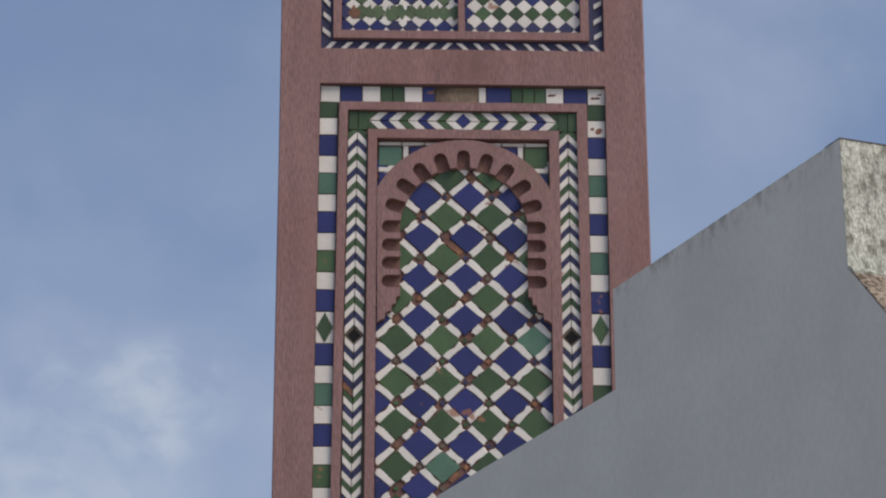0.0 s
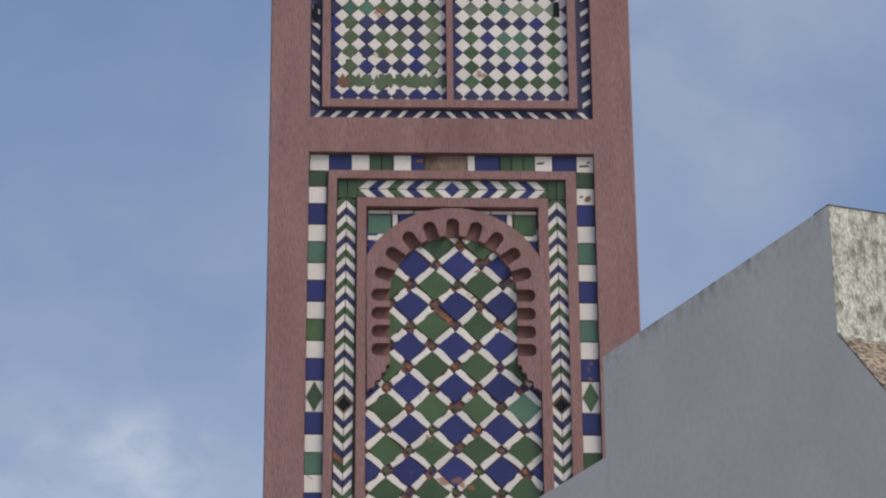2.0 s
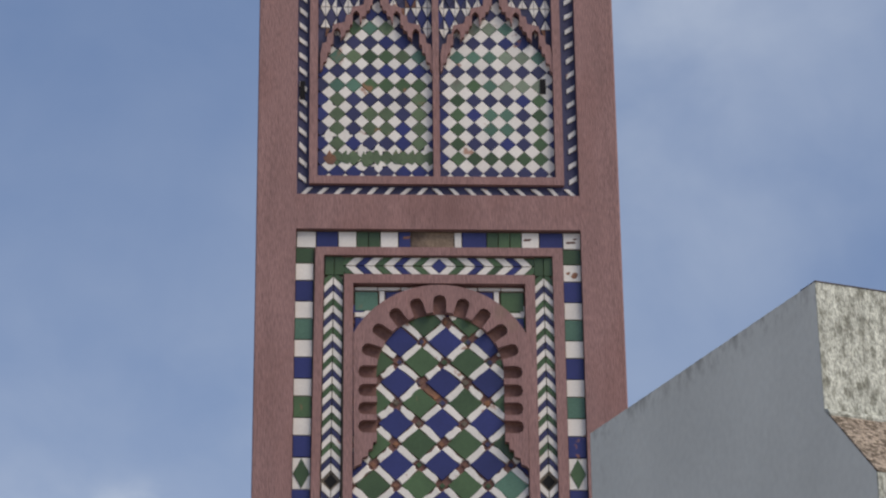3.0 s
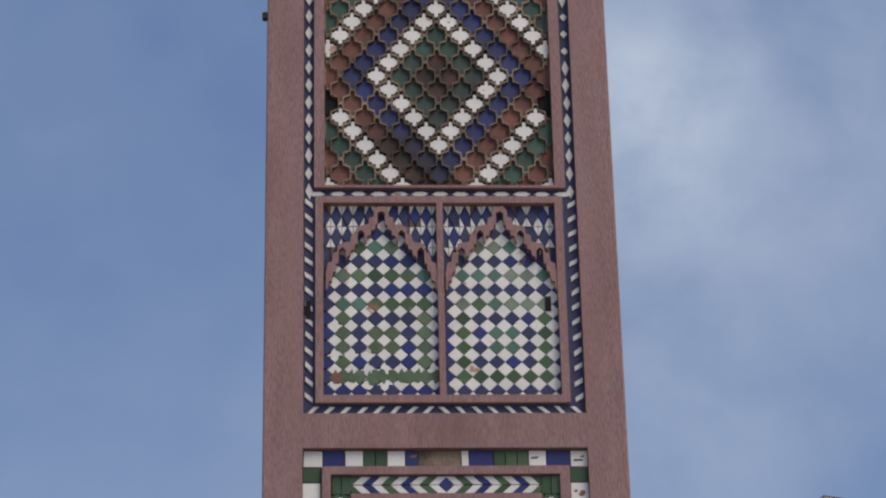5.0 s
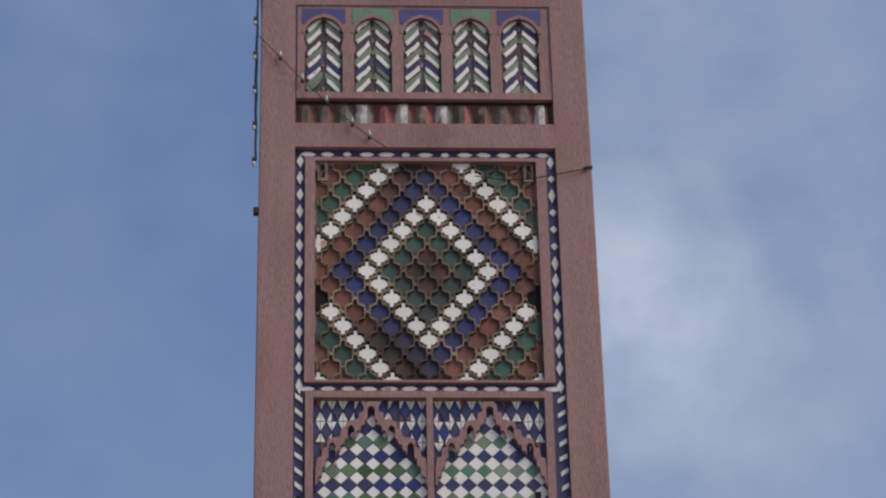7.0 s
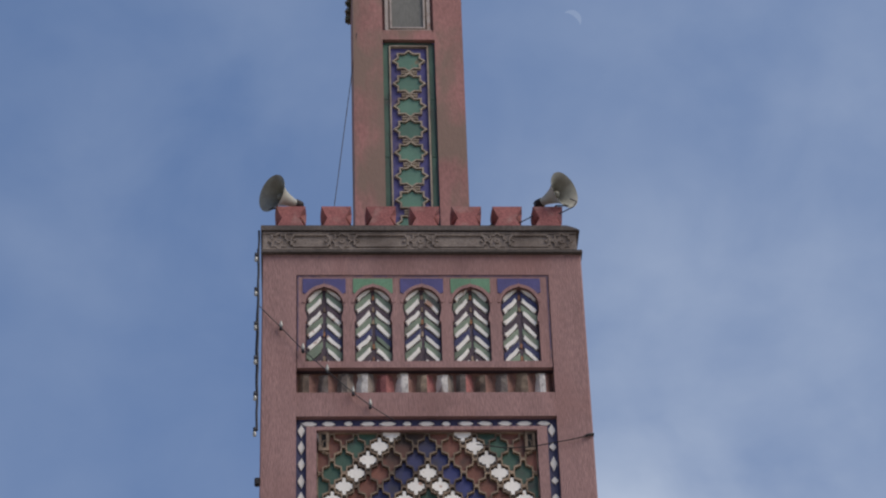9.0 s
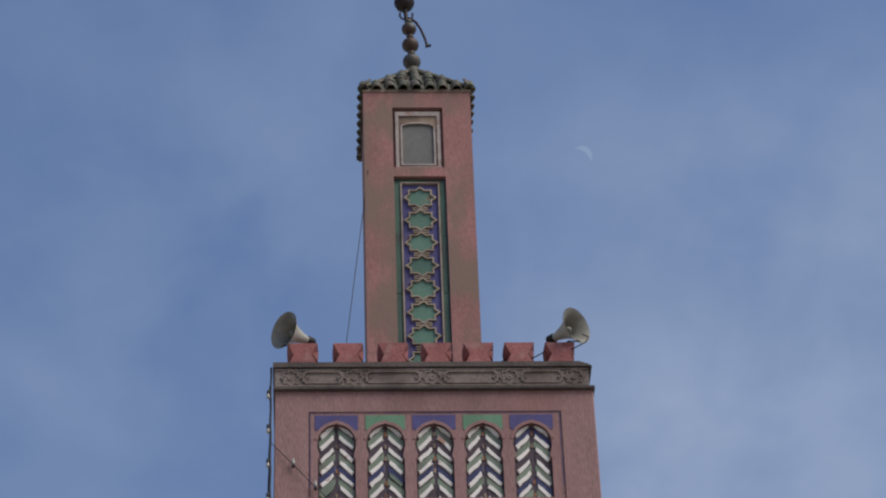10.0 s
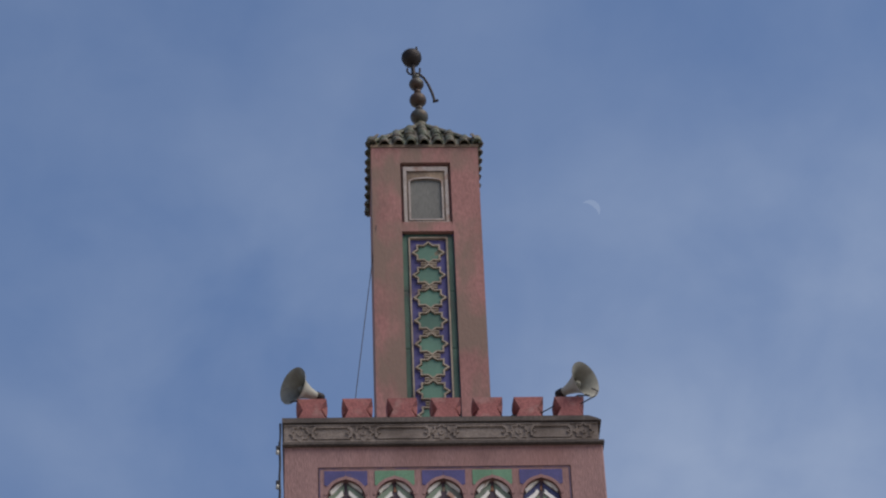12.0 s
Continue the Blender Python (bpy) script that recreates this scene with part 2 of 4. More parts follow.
def rain_stains(m, z0, z1, colour, scale, stretch):
    """Adds dark algae stains to a wall's weathered upper edge."""
    nt = m.node_tree
    N, L = nt.nodes.new, nt.links.new
    p = nt.nodes["Principled BSDF"]
    base = p.inputs["Base Color"].links[0].from_socket
    geo, mp, nz, sep = N("ShaderNodeNewGeometry"), N("ShaderNodeMapping"), N("ShaderNodeTexNoise"), N("ShaderNodeSeparateXYZ")
    mp.inputs["Scale"].default_value = (1, 1, 1 / stretch)
    nz.inputs["Scale"].default_value, nz.inputs["Detail"].default_value, nz.inputs["Roughness"].default_value = scale, 7, 0.65
    L(geo.outputs["Position"], mp.inputs["Vector"]), L(mp.outputs[0], nz.inputs["Vector"]), L(geo.outputs["Position"], sep.inputs[0])
    reach, spots, mul, mix = N("ShaderNodeMapRange"), N("ShaderNodeMapRange"), N("ShaderNodeMath"), N("ShaderNodeMix")
    for node, vals in ((reach, (z0, z1, 0, 1)), (spots, (0.46, 0.66, 0, 0.75))):
        for k, v in zip(("From Min", "From Max", "To Min", "To Max"), vals):
            node.inputs[k].default_value = v
    L(sep.outputs["Z"], reach.inputs["Value"]), L(nz.outputs["Fac"], spots.inputs["Value"])
    mul.operation, mix.data_type = "MULTIPLY", "RGBA"
    L(reach.outputs["Result"], mul.inputs[0]), L(spots.outputs["Result"], mul.inputs[1]), L(mul.outputs[0], mix.inputs["Factor"])
    L(base, mix.inputs["A"])
    mix.inputs["B"].default_value = (*colour, 1)
    L(mix.outputs["Result"], p.inputs["Base Color"])


rain_stains(M["whitewash"], 8.56, 8.81, (0.20, 0.19, 0.165), 9.0, 1.6)


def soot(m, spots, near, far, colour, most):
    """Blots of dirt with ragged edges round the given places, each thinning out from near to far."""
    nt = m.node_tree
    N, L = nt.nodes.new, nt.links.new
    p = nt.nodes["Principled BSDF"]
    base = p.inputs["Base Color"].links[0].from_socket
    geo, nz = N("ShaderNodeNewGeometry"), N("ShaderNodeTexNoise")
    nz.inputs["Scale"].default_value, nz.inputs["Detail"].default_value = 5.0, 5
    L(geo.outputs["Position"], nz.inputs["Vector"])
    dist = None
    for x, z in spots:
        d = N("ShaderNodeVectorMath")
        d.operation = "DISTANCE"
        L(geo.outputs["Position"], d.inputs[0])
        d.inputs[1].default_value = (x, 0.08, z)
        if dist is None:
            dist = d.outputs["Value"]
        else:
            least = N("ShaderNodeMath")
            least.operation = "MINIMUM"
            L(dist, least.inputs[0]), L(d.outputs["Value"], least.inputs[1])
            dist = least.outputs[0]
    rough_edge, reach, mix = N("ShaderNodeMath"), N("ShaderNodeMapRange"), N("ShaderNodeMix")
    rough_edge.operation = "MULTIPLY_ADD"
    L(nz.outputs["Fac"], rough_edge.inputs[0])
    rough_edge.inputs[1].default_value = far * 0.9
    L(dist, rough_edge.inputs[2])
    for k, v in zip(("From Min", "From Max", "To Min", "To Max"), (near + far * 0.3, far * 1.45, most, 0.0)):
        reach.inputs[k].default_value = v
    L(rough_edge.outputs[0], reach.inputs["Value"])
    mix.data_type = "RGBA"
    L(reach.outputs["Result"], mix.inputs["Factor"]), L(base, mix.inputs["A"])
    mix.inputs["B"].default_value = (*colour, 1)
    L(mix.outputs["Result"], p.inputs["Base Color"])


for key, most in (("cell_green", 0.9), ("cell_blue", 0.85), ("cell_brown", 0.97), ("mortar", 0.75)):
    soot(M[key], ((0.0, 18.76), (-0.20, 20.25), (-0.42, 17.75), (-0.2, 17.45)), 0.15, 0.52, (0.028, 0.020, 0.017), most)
soot(M["plaster"], ((0.66, 12.93), (0.80, 12.80)), 0.03, 0.13, (0.20, 0.150, 0.105), 0.8)
soot(M["plaster"], ((0.0, 20.62), (0.1, 14.15), (-0.3, 22.72), (0.5, 22.75)), 0.05, 0.5, (0.13, 0.062, 0.056), 0.5)


TOWER_TURN = Matrix.Rotation(radians(-0.8), 4, "Z")


# ---- mesh helpers; a facade outline is a list of (x, z), y runs into the wall ----
def mesh_of(name, verts, faces, material):
    me = bpy.data.meshes.new(name)
    me.from_pydata([tuple(v) for v in verts], [], faces)
    bm = bmesh.new()
    bm.from_mesh(me)
    bmesh.ops.recalc_face_normals(bm, faces=bm.faces)
    bm.to_mesh(me)
    bm.free()
    me.materials.append(material)
    return me


def part(name, data, parent=None, at=(0, 0, 0), label="", turn=None):
    ob = new(name, data)
    if parent is not None:
        ob.parent = parent
    ob.matrix_basis = Matrix.Translation(at) @ (turn if turn is not None else Matrix())
    if label:
        tagged(ob, label)
    return ob


def thing(name, label, category, at=(0, 0, 0), group="", kind="", turn=None):
    """A thing's Empty; whatever stands on the tower takes the tower's own slight turn."""
    ob = part(name, None, None, at)
    ob.matrix_basis = (TOWER_TURN if turn is None else turn) @ ob.matrix_basis
    return tagged(ob, label, category, group, kind)


def box(name, x0, x1, y0, y1, z0, z1, material, bevel=0.0):
    bm = bmesh.new()
    bmesh.ops.create_cube(bm, size=1)
    bmesh.ops.scale(bm, vec=(x1 - x0, y1 - y0, z1 - z0), verts=bm.verts)
    bmesh.ops.translate(bm, vec=((x0 + x1) / 2, (y0 + y1) / 2, (z0 + z1) / 2), verts=bm.verts)
    if bevel:
        bmesh.ops.bevel(bm, geom=bm.edges[:], offset=bevel, segments=2, affect="EDGES")
    me = bpy.data.meshes.new(name)
    bm.to_mesh(me)
    bm.free()
    me.materials.append(material)
    return me


def plate(name, outer, holes, y0, y1, material):
    """A flat plate with its front at y0 and back at y1: an outline with holes through it."""
    loops = [list(outer)] + [list(h) for h in holes]
    flat = [p for lp in loops for p in lp]
    tris = tessellate_polygon([[Vector((x, z, 0)) for x, z in lp] for lp in loops])
    n = len(flat)
    verts = [(x, y0, z) for x, z in flat] + [(x, y1, z) for x, z in flat]
    faces = [tuple(t) for t in tris] + [tuple(n + i for i in reversed(t)) for t in tris]
    k = 0
    for lp in loops:
        m = len(lp)
        for i in range(m):
            a, b = k + i, k + (i + 1) % m
            faces.append((a, b, n + b, n + a))
        k += m
    return mesh_of(name, verts, faces, material)


def tile_mesh(name, outline, material, depth=0.02, inset=0.06):
    """A glazed piece about its own origin: back outline at y=0, the face a little smaller and proud by depth."""
    n = len(outline)
    cx, cz = sum(p[0] for p in outline) / n, sum(p[1] for p in outline) / n
    face = [(cx + (x - cx) * (1 - inset), cz + (z - cz) * (1 - inset)) for x, z in outline]
    verts = [(x, 0, z) for x, z in outline] + [(x, -depth * 0.7, z) for x, z in outline] + [(x, -depth, z) for x, z in face]
    faces = [tuple(range(2 * n, 3 * n))]
    for i in range(n):
        j = (i + 1) % n
        faces += [(i, j, n + j, n + i), (n + i, n + j, 2 * n + j, 2 * n + i)]
    return mesh_of(name, verts, faces, material)


def clip(outline, x0, x1, z0, z1):
    """The outline cut to a rectangle."""
    for axis, lim, sign in ((0, x0, 1), (0, x1, -1), (1, z0, 1), (1, z1, -1)):
        res = []
        for i, p in enumerate(outline):
            q = outline[(i + 1) % len(outline)]
            a, b = sign * (p[axis] - lim), sign * (q[axis] - lim)
            if a >= 0:
                res.append(p)
            if a * b < 0:
                t = a / (a - b)
                res.append((p[0] + t * (q[0] - p[0]), p[1] + t * (q[1] - p[1])))
        outline = res
        if len(outline) < 3:
            return []
    return outline


MADE = {}
rnd = random.Random(7)


def area(o):
    return abs(sum(o[i][0] * o[(i + 1) % len(o)][1] - o[(i + 1) % len(o)][0] * o[i][1] for i in range(len(o)))) / 2


def lay(parent, name, outline, at, colour, y, depth=0.02, inset=0.06, rect=None, skew=0.0):
    """One tile of a facade: its outline about (0, 0), laid at (x, z) on the bed at depth y, cut to rect where it passes the edge."""
    moved = [(x + at[0], z + at[1]) for x, z in outline]
    if rect:
        cut = clip(moved, *rect)
        if not cut or area(cut) < 0.15 * area(moved):
            return None
        if abs(area(cut) - area(moved)) > 1e-6:
            ob = part(name, tile_mesh(name, [(x - at[0], z - at[1]) for x, z in cut], M[colour], depth, inset), parent, (at[0], y, at[1]))
            return ob
    key = (name, colour, depth, inset, tuple((round(x, 4), round(z, 4)) for x, z in outline))
    if key not in MADE:
        MADE[key] = tile_mesh(name, outline, M[colour], depth, inset)
    a = rnd.gauss(0, 1) * skew
    return part(name, MADE[key], parent, (at[0] + rnd.gauss(0, 1) * skew * 0.05, y + rnd.uniform(0, 0.003), at[1] + rnd.gauss(0, 1) * skew * 0.05), turn=Matrix.Rotation(a, 4, "Y"))


def rect_of(x0, x1, z0, z1):
    return [(x0, z0), (x1, z0), (x1, z1), (x0, z1)]


def rod(name, points, radius, material, sides=8):
    cu = bpy.data.curves.new(name, "CURVE")
    cu.dimensions, cu.bevel_depth, cu.bevel_resolution = "3D", radius, 2
    sp = cu.splines.new("POLY")
    sp.points.add(len(points) - 1)
    for q, p in zip(sp.points, points):
        q.co = (*p, 1)
    ob = bpy.data.objects.new(name, cu)
    me = bpy.data.meshes.new_from_object(ob)
    bpy.data.objects.remove(ob)
    me.materials.clear()
    me.materials.append(material)
    return me


def turned(name, profile, material, sides=24, smooth=True):
    """A body of revolution about z from (radius, height) pairs."""
    verts, faces = [], []
    for r, z in profile:
        verts += [(r * math.cos(2 * math.pi * i / sides), r * math.sin(2 * math.pi * i / sides), z) for i in range(sides)]
    for k in range(len(profile) - 1):
        for i in range(sides):
            j = (i + 1) % sides
            faces.append((k * sides + i, k * sides + j, (k + 1) * sides + j, (k + 1) * sides + i))
    me = mesh_of(name, verts, faces, material)
    for f in me.polygons:
        f.use_smooth = smooth
    return me


# ---- setting: the street's ground ----
ground = part("ground", box("ground", -2500, 2500, -2500, 2500, -0.3, 0, M["paving"]))
tagged(ground, "worn grey street paving below the tower", "ground", kind="structure")

# ---- the minaret's shaft: core, slightly battered corner posts and cross bands ----
HALF, PANEL, SKIN = 2.03, 1.60, 0.20
minaret = thing("minaret", "square pink plastered minaret with blue green and white tile panels", "minaret")


def batter(z):
    return HALF + 0.0047 * max(0.0, 22.9 - z) * (0.55 if z > 13 else 1.0) - (0.021 if z <= 13 else 0.0)


part("shaft", box("shaft", -HALF + 0.005, HALF - 0.005, SKIN, 2 * HALF, 0, 22.90, M["core"]), minaret, label="pink plastered tower core")
for sx in (-1, 1):
    levels = [0, 4, 9, 13, 13.01, 13.92, 13.93, 18, 22.9]
    verts = []
    for z in levels:
        b = batter(z)
        inner = PANEL if sx > 0 or z > 13.925 else PANEL + 0.004 + 0.0085 * (13.9 - z)
        verts += [(sx * inner, 0, z), (sx * (b - 0.012), 0, z), (sx * b, 0.012, z), (sx * b, 0.4, z), (sx * inner, 0.4, z)]
    n = 5
    faces = [tuple(range(n)), tuple(range(len(verts) - n, len(verts)))]
    for k in range(len(levels) - 1):
        faces += [(k * n + i, k * n + (i + 1) % n, (k + 1) * n + (i + 1) % n, (k + 1) * n + i) for i in range(n)]
    part("corner_post", mesh_of("corner_post", verts, faces, M["plaster"]), minaret, label="scratched pink plaster corner strip")
for z0, z1 in ((0, 7.6), (13.93, 14.35), (20.47, 20.815), (22.585, 22.90)):
    part("cross_band", box("cross_band", -PANEL, PANEL, 0.002, SKIN, z0, z1, M["plaster"]), minaret, label="scratched pink plaster cross band")

# ---- lower panel: square-tile border, chevron strip, lobed arch over a diamond lattice ----
BED = 0.085


def moulding(parent, x0, x1, z0, z1, w, y=0.02, bottom=True):
    """A flat raised plaster frame of width w with its outer edge on the rectangle."""
    outer = rect_of(x0, x1, z0, z1)
    inner = rect_of(x0 + w[0], x1 - w[0], z0 + (w[2] if bottom else 0.001), z1 - w[1])
    return part("moulding", plate("moulding", outer, [inner], y, SKIN, M["plaster"]), parent, label="raised pink plaster moulding")


arch_panel = part("arch_panel", plate("arch_panel", [(-1.66, 7.6), (PANEL, 7.6), (PANEL, 13.93), (-1.604, 13.93)], [rect_of(-1.0, 1.0, 8.05, 13.32)], BED, SKIN + 0.01, M["grout"]), minaret, label="tiled panel with a lobed blind arch")
# the left-hand jambs lean outwards a little towards the ground
for outer, inner in (([(-1.465, 7.7), (1.39, 7.7), (1.39, 13.72), (-1.385, 13.715)], [(-1.365, 7.815), (1.275, 7.815), (1.275, 13.622), (-1.288, 13.62)]),
                     ([(-1.092, 8.0), (1.07, 8.0), (1.07, 13.39), (-1.062, 13.39)], [(-0.985, 8.11), (0.96, 8.11), (0.96, 13.285), (-0.962, 13.285)])):
    part("moulding", plate("moulding", outer, [inner], 0.02, SKIN, M["plaster"]), arch_panel, label="raised pink plaster moulding")

DEEP = 0.125
part("field_bed", box("field_bed", -1.0, 1.0, DEEP, SKIN + 0.01, 8.05, 13.32, M["core"]), arch_panel, label="brown mortar bed")
# border of squares
for sx in (-1, 1):
    z, k, seq = 13.718, 0, "GWBWGWBWGWBDBWGWBWGWBWGWBWGWBWGW"
    for k, c in enumerate(seq):
        h = {"W": 0.205, "D": 0.365}.get(c, 0.25) if k else 0.185
        xc, zc = (1.495 if sx > 0 else -1.503 - 0.0085 * (13.9 - z)), z - h / 2
        if c == "D":
            lay(arch_panel, "square_tile", rect_of(-0.098, 0.098, -h / 2 + 0.004, h / 2 - 0.004), (xc, zc), "white", BED, 0.015, 0.04)
            lay(arch_panel, "lozenge_tile", [(0, -h / 2 + 0.01), (0.09, 0), (0, h / 2 - 0.01), (-0.09, 0)], (xc, zc), "green", BED - 0.012, 0.012, 0.05)
        else:
            col = {"W": "white", "G": "green" if rnd.random() < 0.6 else "teal", "B": "blue"}[c]
            lay(arch_panel, "square_tile", rect_of(-0.1, 0.1, -h / 2 + 0.004, h / 2 - 0.004), (xc, zc), col, BED, 0.022, 0.04, skew=0.006)
        z -= h
x = -1.60
for c, w in (("W", 0.22), ("B", 0.25), ("W", 0.205), ("g", 0.135), ("g", 0.132), ("W", 0.203), ("B", 0.14), ("T", 0.49), ("W", 0.085), ("B", 0.28), ("g", 0.13), ("g", 0.132), ("g", 0.13), ("W", 0.20), ("B", 0.27), ("W", 0.20)):
    col = {"W": "white", "B": "blue", "g": "green", "T": "mortar"}[c]
    lay(arch_panel, "square_tile", rect_of(-w / 2 + 0.004, w / 2 - 0.004, -0.096, 0.096), (x + w / 2, 13.82), col, BED, 0.008 if c == "T" else 0.022, 0.04, skew=0.006)
    x += w


def ragged(outline, amount):
    """The outline with its sides broken once and every corner shifted a little."""
    res = []
    for i, p in enumerate(outline):
        q = outline[(i + 1) % len(outline)]
        for t in (0.0, 0.36, 0.7):
            res.append((p[0] + (q[0] - p[0]) * t + rnd.uniform(-amount, amount), p[1] + (q[1] - p[1]) * t + rnd.uniform(-amount, amount)))
    return res


def chevron_strip(parent, along, centre, start, stop, pitch, half, flip, y, rise=0.10, colours=("navy", "green"), thick=0.52, mirror=1, lean=0.0):
    """Pairs of slanted tiles that meet in a point; along z (upright) or x (level, away from the middle by mirror)."""
    k, v = 0, start
    step = pitch if stop > start else -pitch
    while (v - stop) * step < 0:
        for which, off, th in (("white", 0.0, thick), (colours[k % len(colours)], thick, 0.98 - thick)):
            t = pitch * th * 0.96
            for side in (-1, 1):
                a = [(0.004 * side, 0), (half * side, -rise * flip), (half * side, -rise * flip + t), (0.004 * side, t)]
                pos = v + off * pitch
                if along == "z":
                    o, at = a, (centre + lean * (pos - 10.99), pos)
                else:
                    o, at = [(q[1] * mirror, q[0]) for q in a], (pos * mirror, centre)
                col = "terra" if which == "white" and rnd.random() < 0.03 else which
                lay(parent, "chevron_tile", o, at, col, y, 0.02, 0.05, skew=0.012)
        v += step
        k += 1


# chips that lay the clay bare
for x, z, a, b in ((1.00, 13.83, 0.05, 0.018), (1.49, 13.80, 0.07, 0.016), (1.535, 13.845, 0.03, 0.012), (1.52, 13.405, 0.045, 0.04), (1.45, 13.43, 0.02, 0.02), (-0.36, 13.85, 0.05, 0.02)):
    lay(arch_panel, "worn_patch", ragged([(a * math.cos(q), b * math.sin(q) + 0.3 * b * math.cos(q)) for q in (0, 1.0, 2.1, 3.1, 4.2, 5.2)], 0.006), (x, z), "terra", BED, 0.0245, 0.05)

for sx in (-1, 1):
    cx = 1.1725 if sx > 0 else -1.207
    lean = 0.0 if sx > 0 else 0.0105
    chevron_strip(arch_panel, "z", cx, 11.11, 13.32, 0.1675, 0.104, 1, BED, rise=0.105, lean=lean)
    chevron_strip(arch_panel, "z", cx, 10.618, 8.1, 0.1665, 0.104, -1, BED, rise=0.105, lean=lean)
    lay(arch_panel, "lozenge_hole", [(0, -0.085), (0.075, 0), (0, 0.085), (-0.075, 0)], (cx, 10.99), "hole", BED, 0.004)
    for s in (1, -1):
        lay(arch_panel, "chevron_tile", [(0.004 * s, -0.112), (0.10 * s, -0.012), (0.10 * s, -0.10), (0.004 * s, -0.198)], (cx, 10.99), "white", BED, 0.02)
    # level strip over the arch
    chevron_strip(arch_panel, "x", 13.508, 0.087, 1.0, 0.2135, 0.10, 1, BED, rise=0.10, mirror=sx, colours=("green", "blue"))
    for q in range(2):
        lay(arch_panel, "corner_tile", rect_of(-0.05, 0.05, -0.112, 0.112), (sx * (1.12 + 0.106 * q), 13.505), "green", BED, 0.027, 0.05)
lay(arch_panel, "lozenge_tile", [(0, -0.092), (0.085, 0), (0, 0.092), (-0.085, 0)], (0, 13.508), "blue", BED, 0.024)

# diamond lattice of blue and green with white bars and small knots
P, Q, ZC = 0.503, 0.476, 11.19
FIELD = (-0.97, 0.955, 8.0, 13.05)


def bar(ex, ez, length, width):
    d = Vector((ex, ez)).normalized()
    n = Vector((-d.y, d.x))
    return [tuple(d * a * length / 2 + n * b * width / 2) for a, b in ((-1, -1), (1, -1), (1, 1), (-1, 1))]


BARS = {(ln, sg): [ragged(bar(P / 2, sg * Q / 2, ln, 0.074), 0.011) for _ in range(6)] for ln in (0.12, 0.18, 0.245) for sg in (-1, 1)}
for i in range(-5, 6):
    for j in range(-14, 9):
        if (i + j) % 2:
            continue
        cx, cz = i * P / 2 + 0.01, ZC + j * Q / 2
        cx += 0.06 * max(0.0, cz - 11.7)
        if cz < 7.9 or cz > 13.1:
            continue
        blue = i % 2 == 0
        col = "blue" if blue else ("teal" if rnd.random() < 0.04 else "green")
        lay(arch_panel, "diamond_tile", [(0, -0.180), (0.194, 0), (0, 0.180), (-0.194, 0)], (cx, cz), col, DEEP, 0.024, 0.035, FIELD, skew=0.02)
        for s, t in ((1, 1), (1, -1)):
            r = rnd.random()
            ln = 0.245 if r > 0.25 else rnd.choice((0.12, 0.18, 0.18))
            c2 = "white" if r > 0.02 else "terra"
            at = (cx + s * P / 4 + rnd.gauss(0, 0.004), cz + t * Q / 4 + rnd.gauss(0, 0.004))
            lay(arch_panel, "bar_tile", rnd.choice(BARS[(ln, -s * t)]), at, c2, DEEP, 0.024 if c2 == "white" else 0.012, 0.08, FIELD, skew=0.03)
        for kx in (1, 0):
            at = (cx + (P / 2 if kx else 0), cz + (0 if kx else Q / 2))
            lay(arch_panel, "knot_tile", [(0, -0.036), (0.036, 0), (0, 0.036), (-0.036, 0)], at, rnd.choice(["indigo", "green", "terra", "grout"]), DEEP, 0.016, 0.1, FIELD)

# plaster arch with keyhole slots round its inner edge
ACZ, AR, AX = 12.235, 0.705, 0.962


def lobed_edge(depth, width, slots=True):
    """The inner edge from the right foot over the crown to the left foot."""
    foot = [(0.955, 11.12), (0.93, 11.15), (0.875, 11.17), (0.865, 11.24), (0.80, 11.26), (0.795, 11.33), (0.75, 11.345), (0.745, 11.42), (AR, 11.43)]
    marks = [("s", 11.60), ("s", 11.81), ("s", 12.02)] + [("a", 18 * k) for k in range(11)] + [("t", 12.02), ("t", 11.81), ("t", 11.60)]
    pts = list(foot)
    hw = width / 2
    for kind, v in marks if slots else []:
        if kind == "a":
            o = Vector((math.cos(radians(v)), math.sin(radians(v))))
            c = Vector((0, ACZ))
        else:
            o = Vector((1 if kind == "s" else -1, 0))
            c = Vector((0, v))
        n = Vector((-o.y, o.x))
        for a, b in ((-1, 0.0), (-1, 0.72), (-0.7, 0.92), (0, 1.0), (0.7, 0.92), (1, 0.72), (1, 0.0)):
            q = c + o * (math.sqrt(AR ** 2 - hw ** 2) if b == 0 else AR + depth * b) + n * hw * a
            pts.append((q.x, q.y))
    if not slots:
        pts += [(AR * math.cos(radians(6 * k)), ACZ + AR * math.sin(radians(6 * k))) for k in range(31)]
    return pts + [(-x, z) for x, z in reversed(foot)]


def extrados():
    r, c = 1.089, 12.176
    a0 = math.acos(AX / r)
    return [(-r * math.cos(a0 + (math.pi - 2 * a0) * k / 24), c + r * math.sin(a0 + (math.pi - 2 * a0) * k / 24)) for k in range(25)]


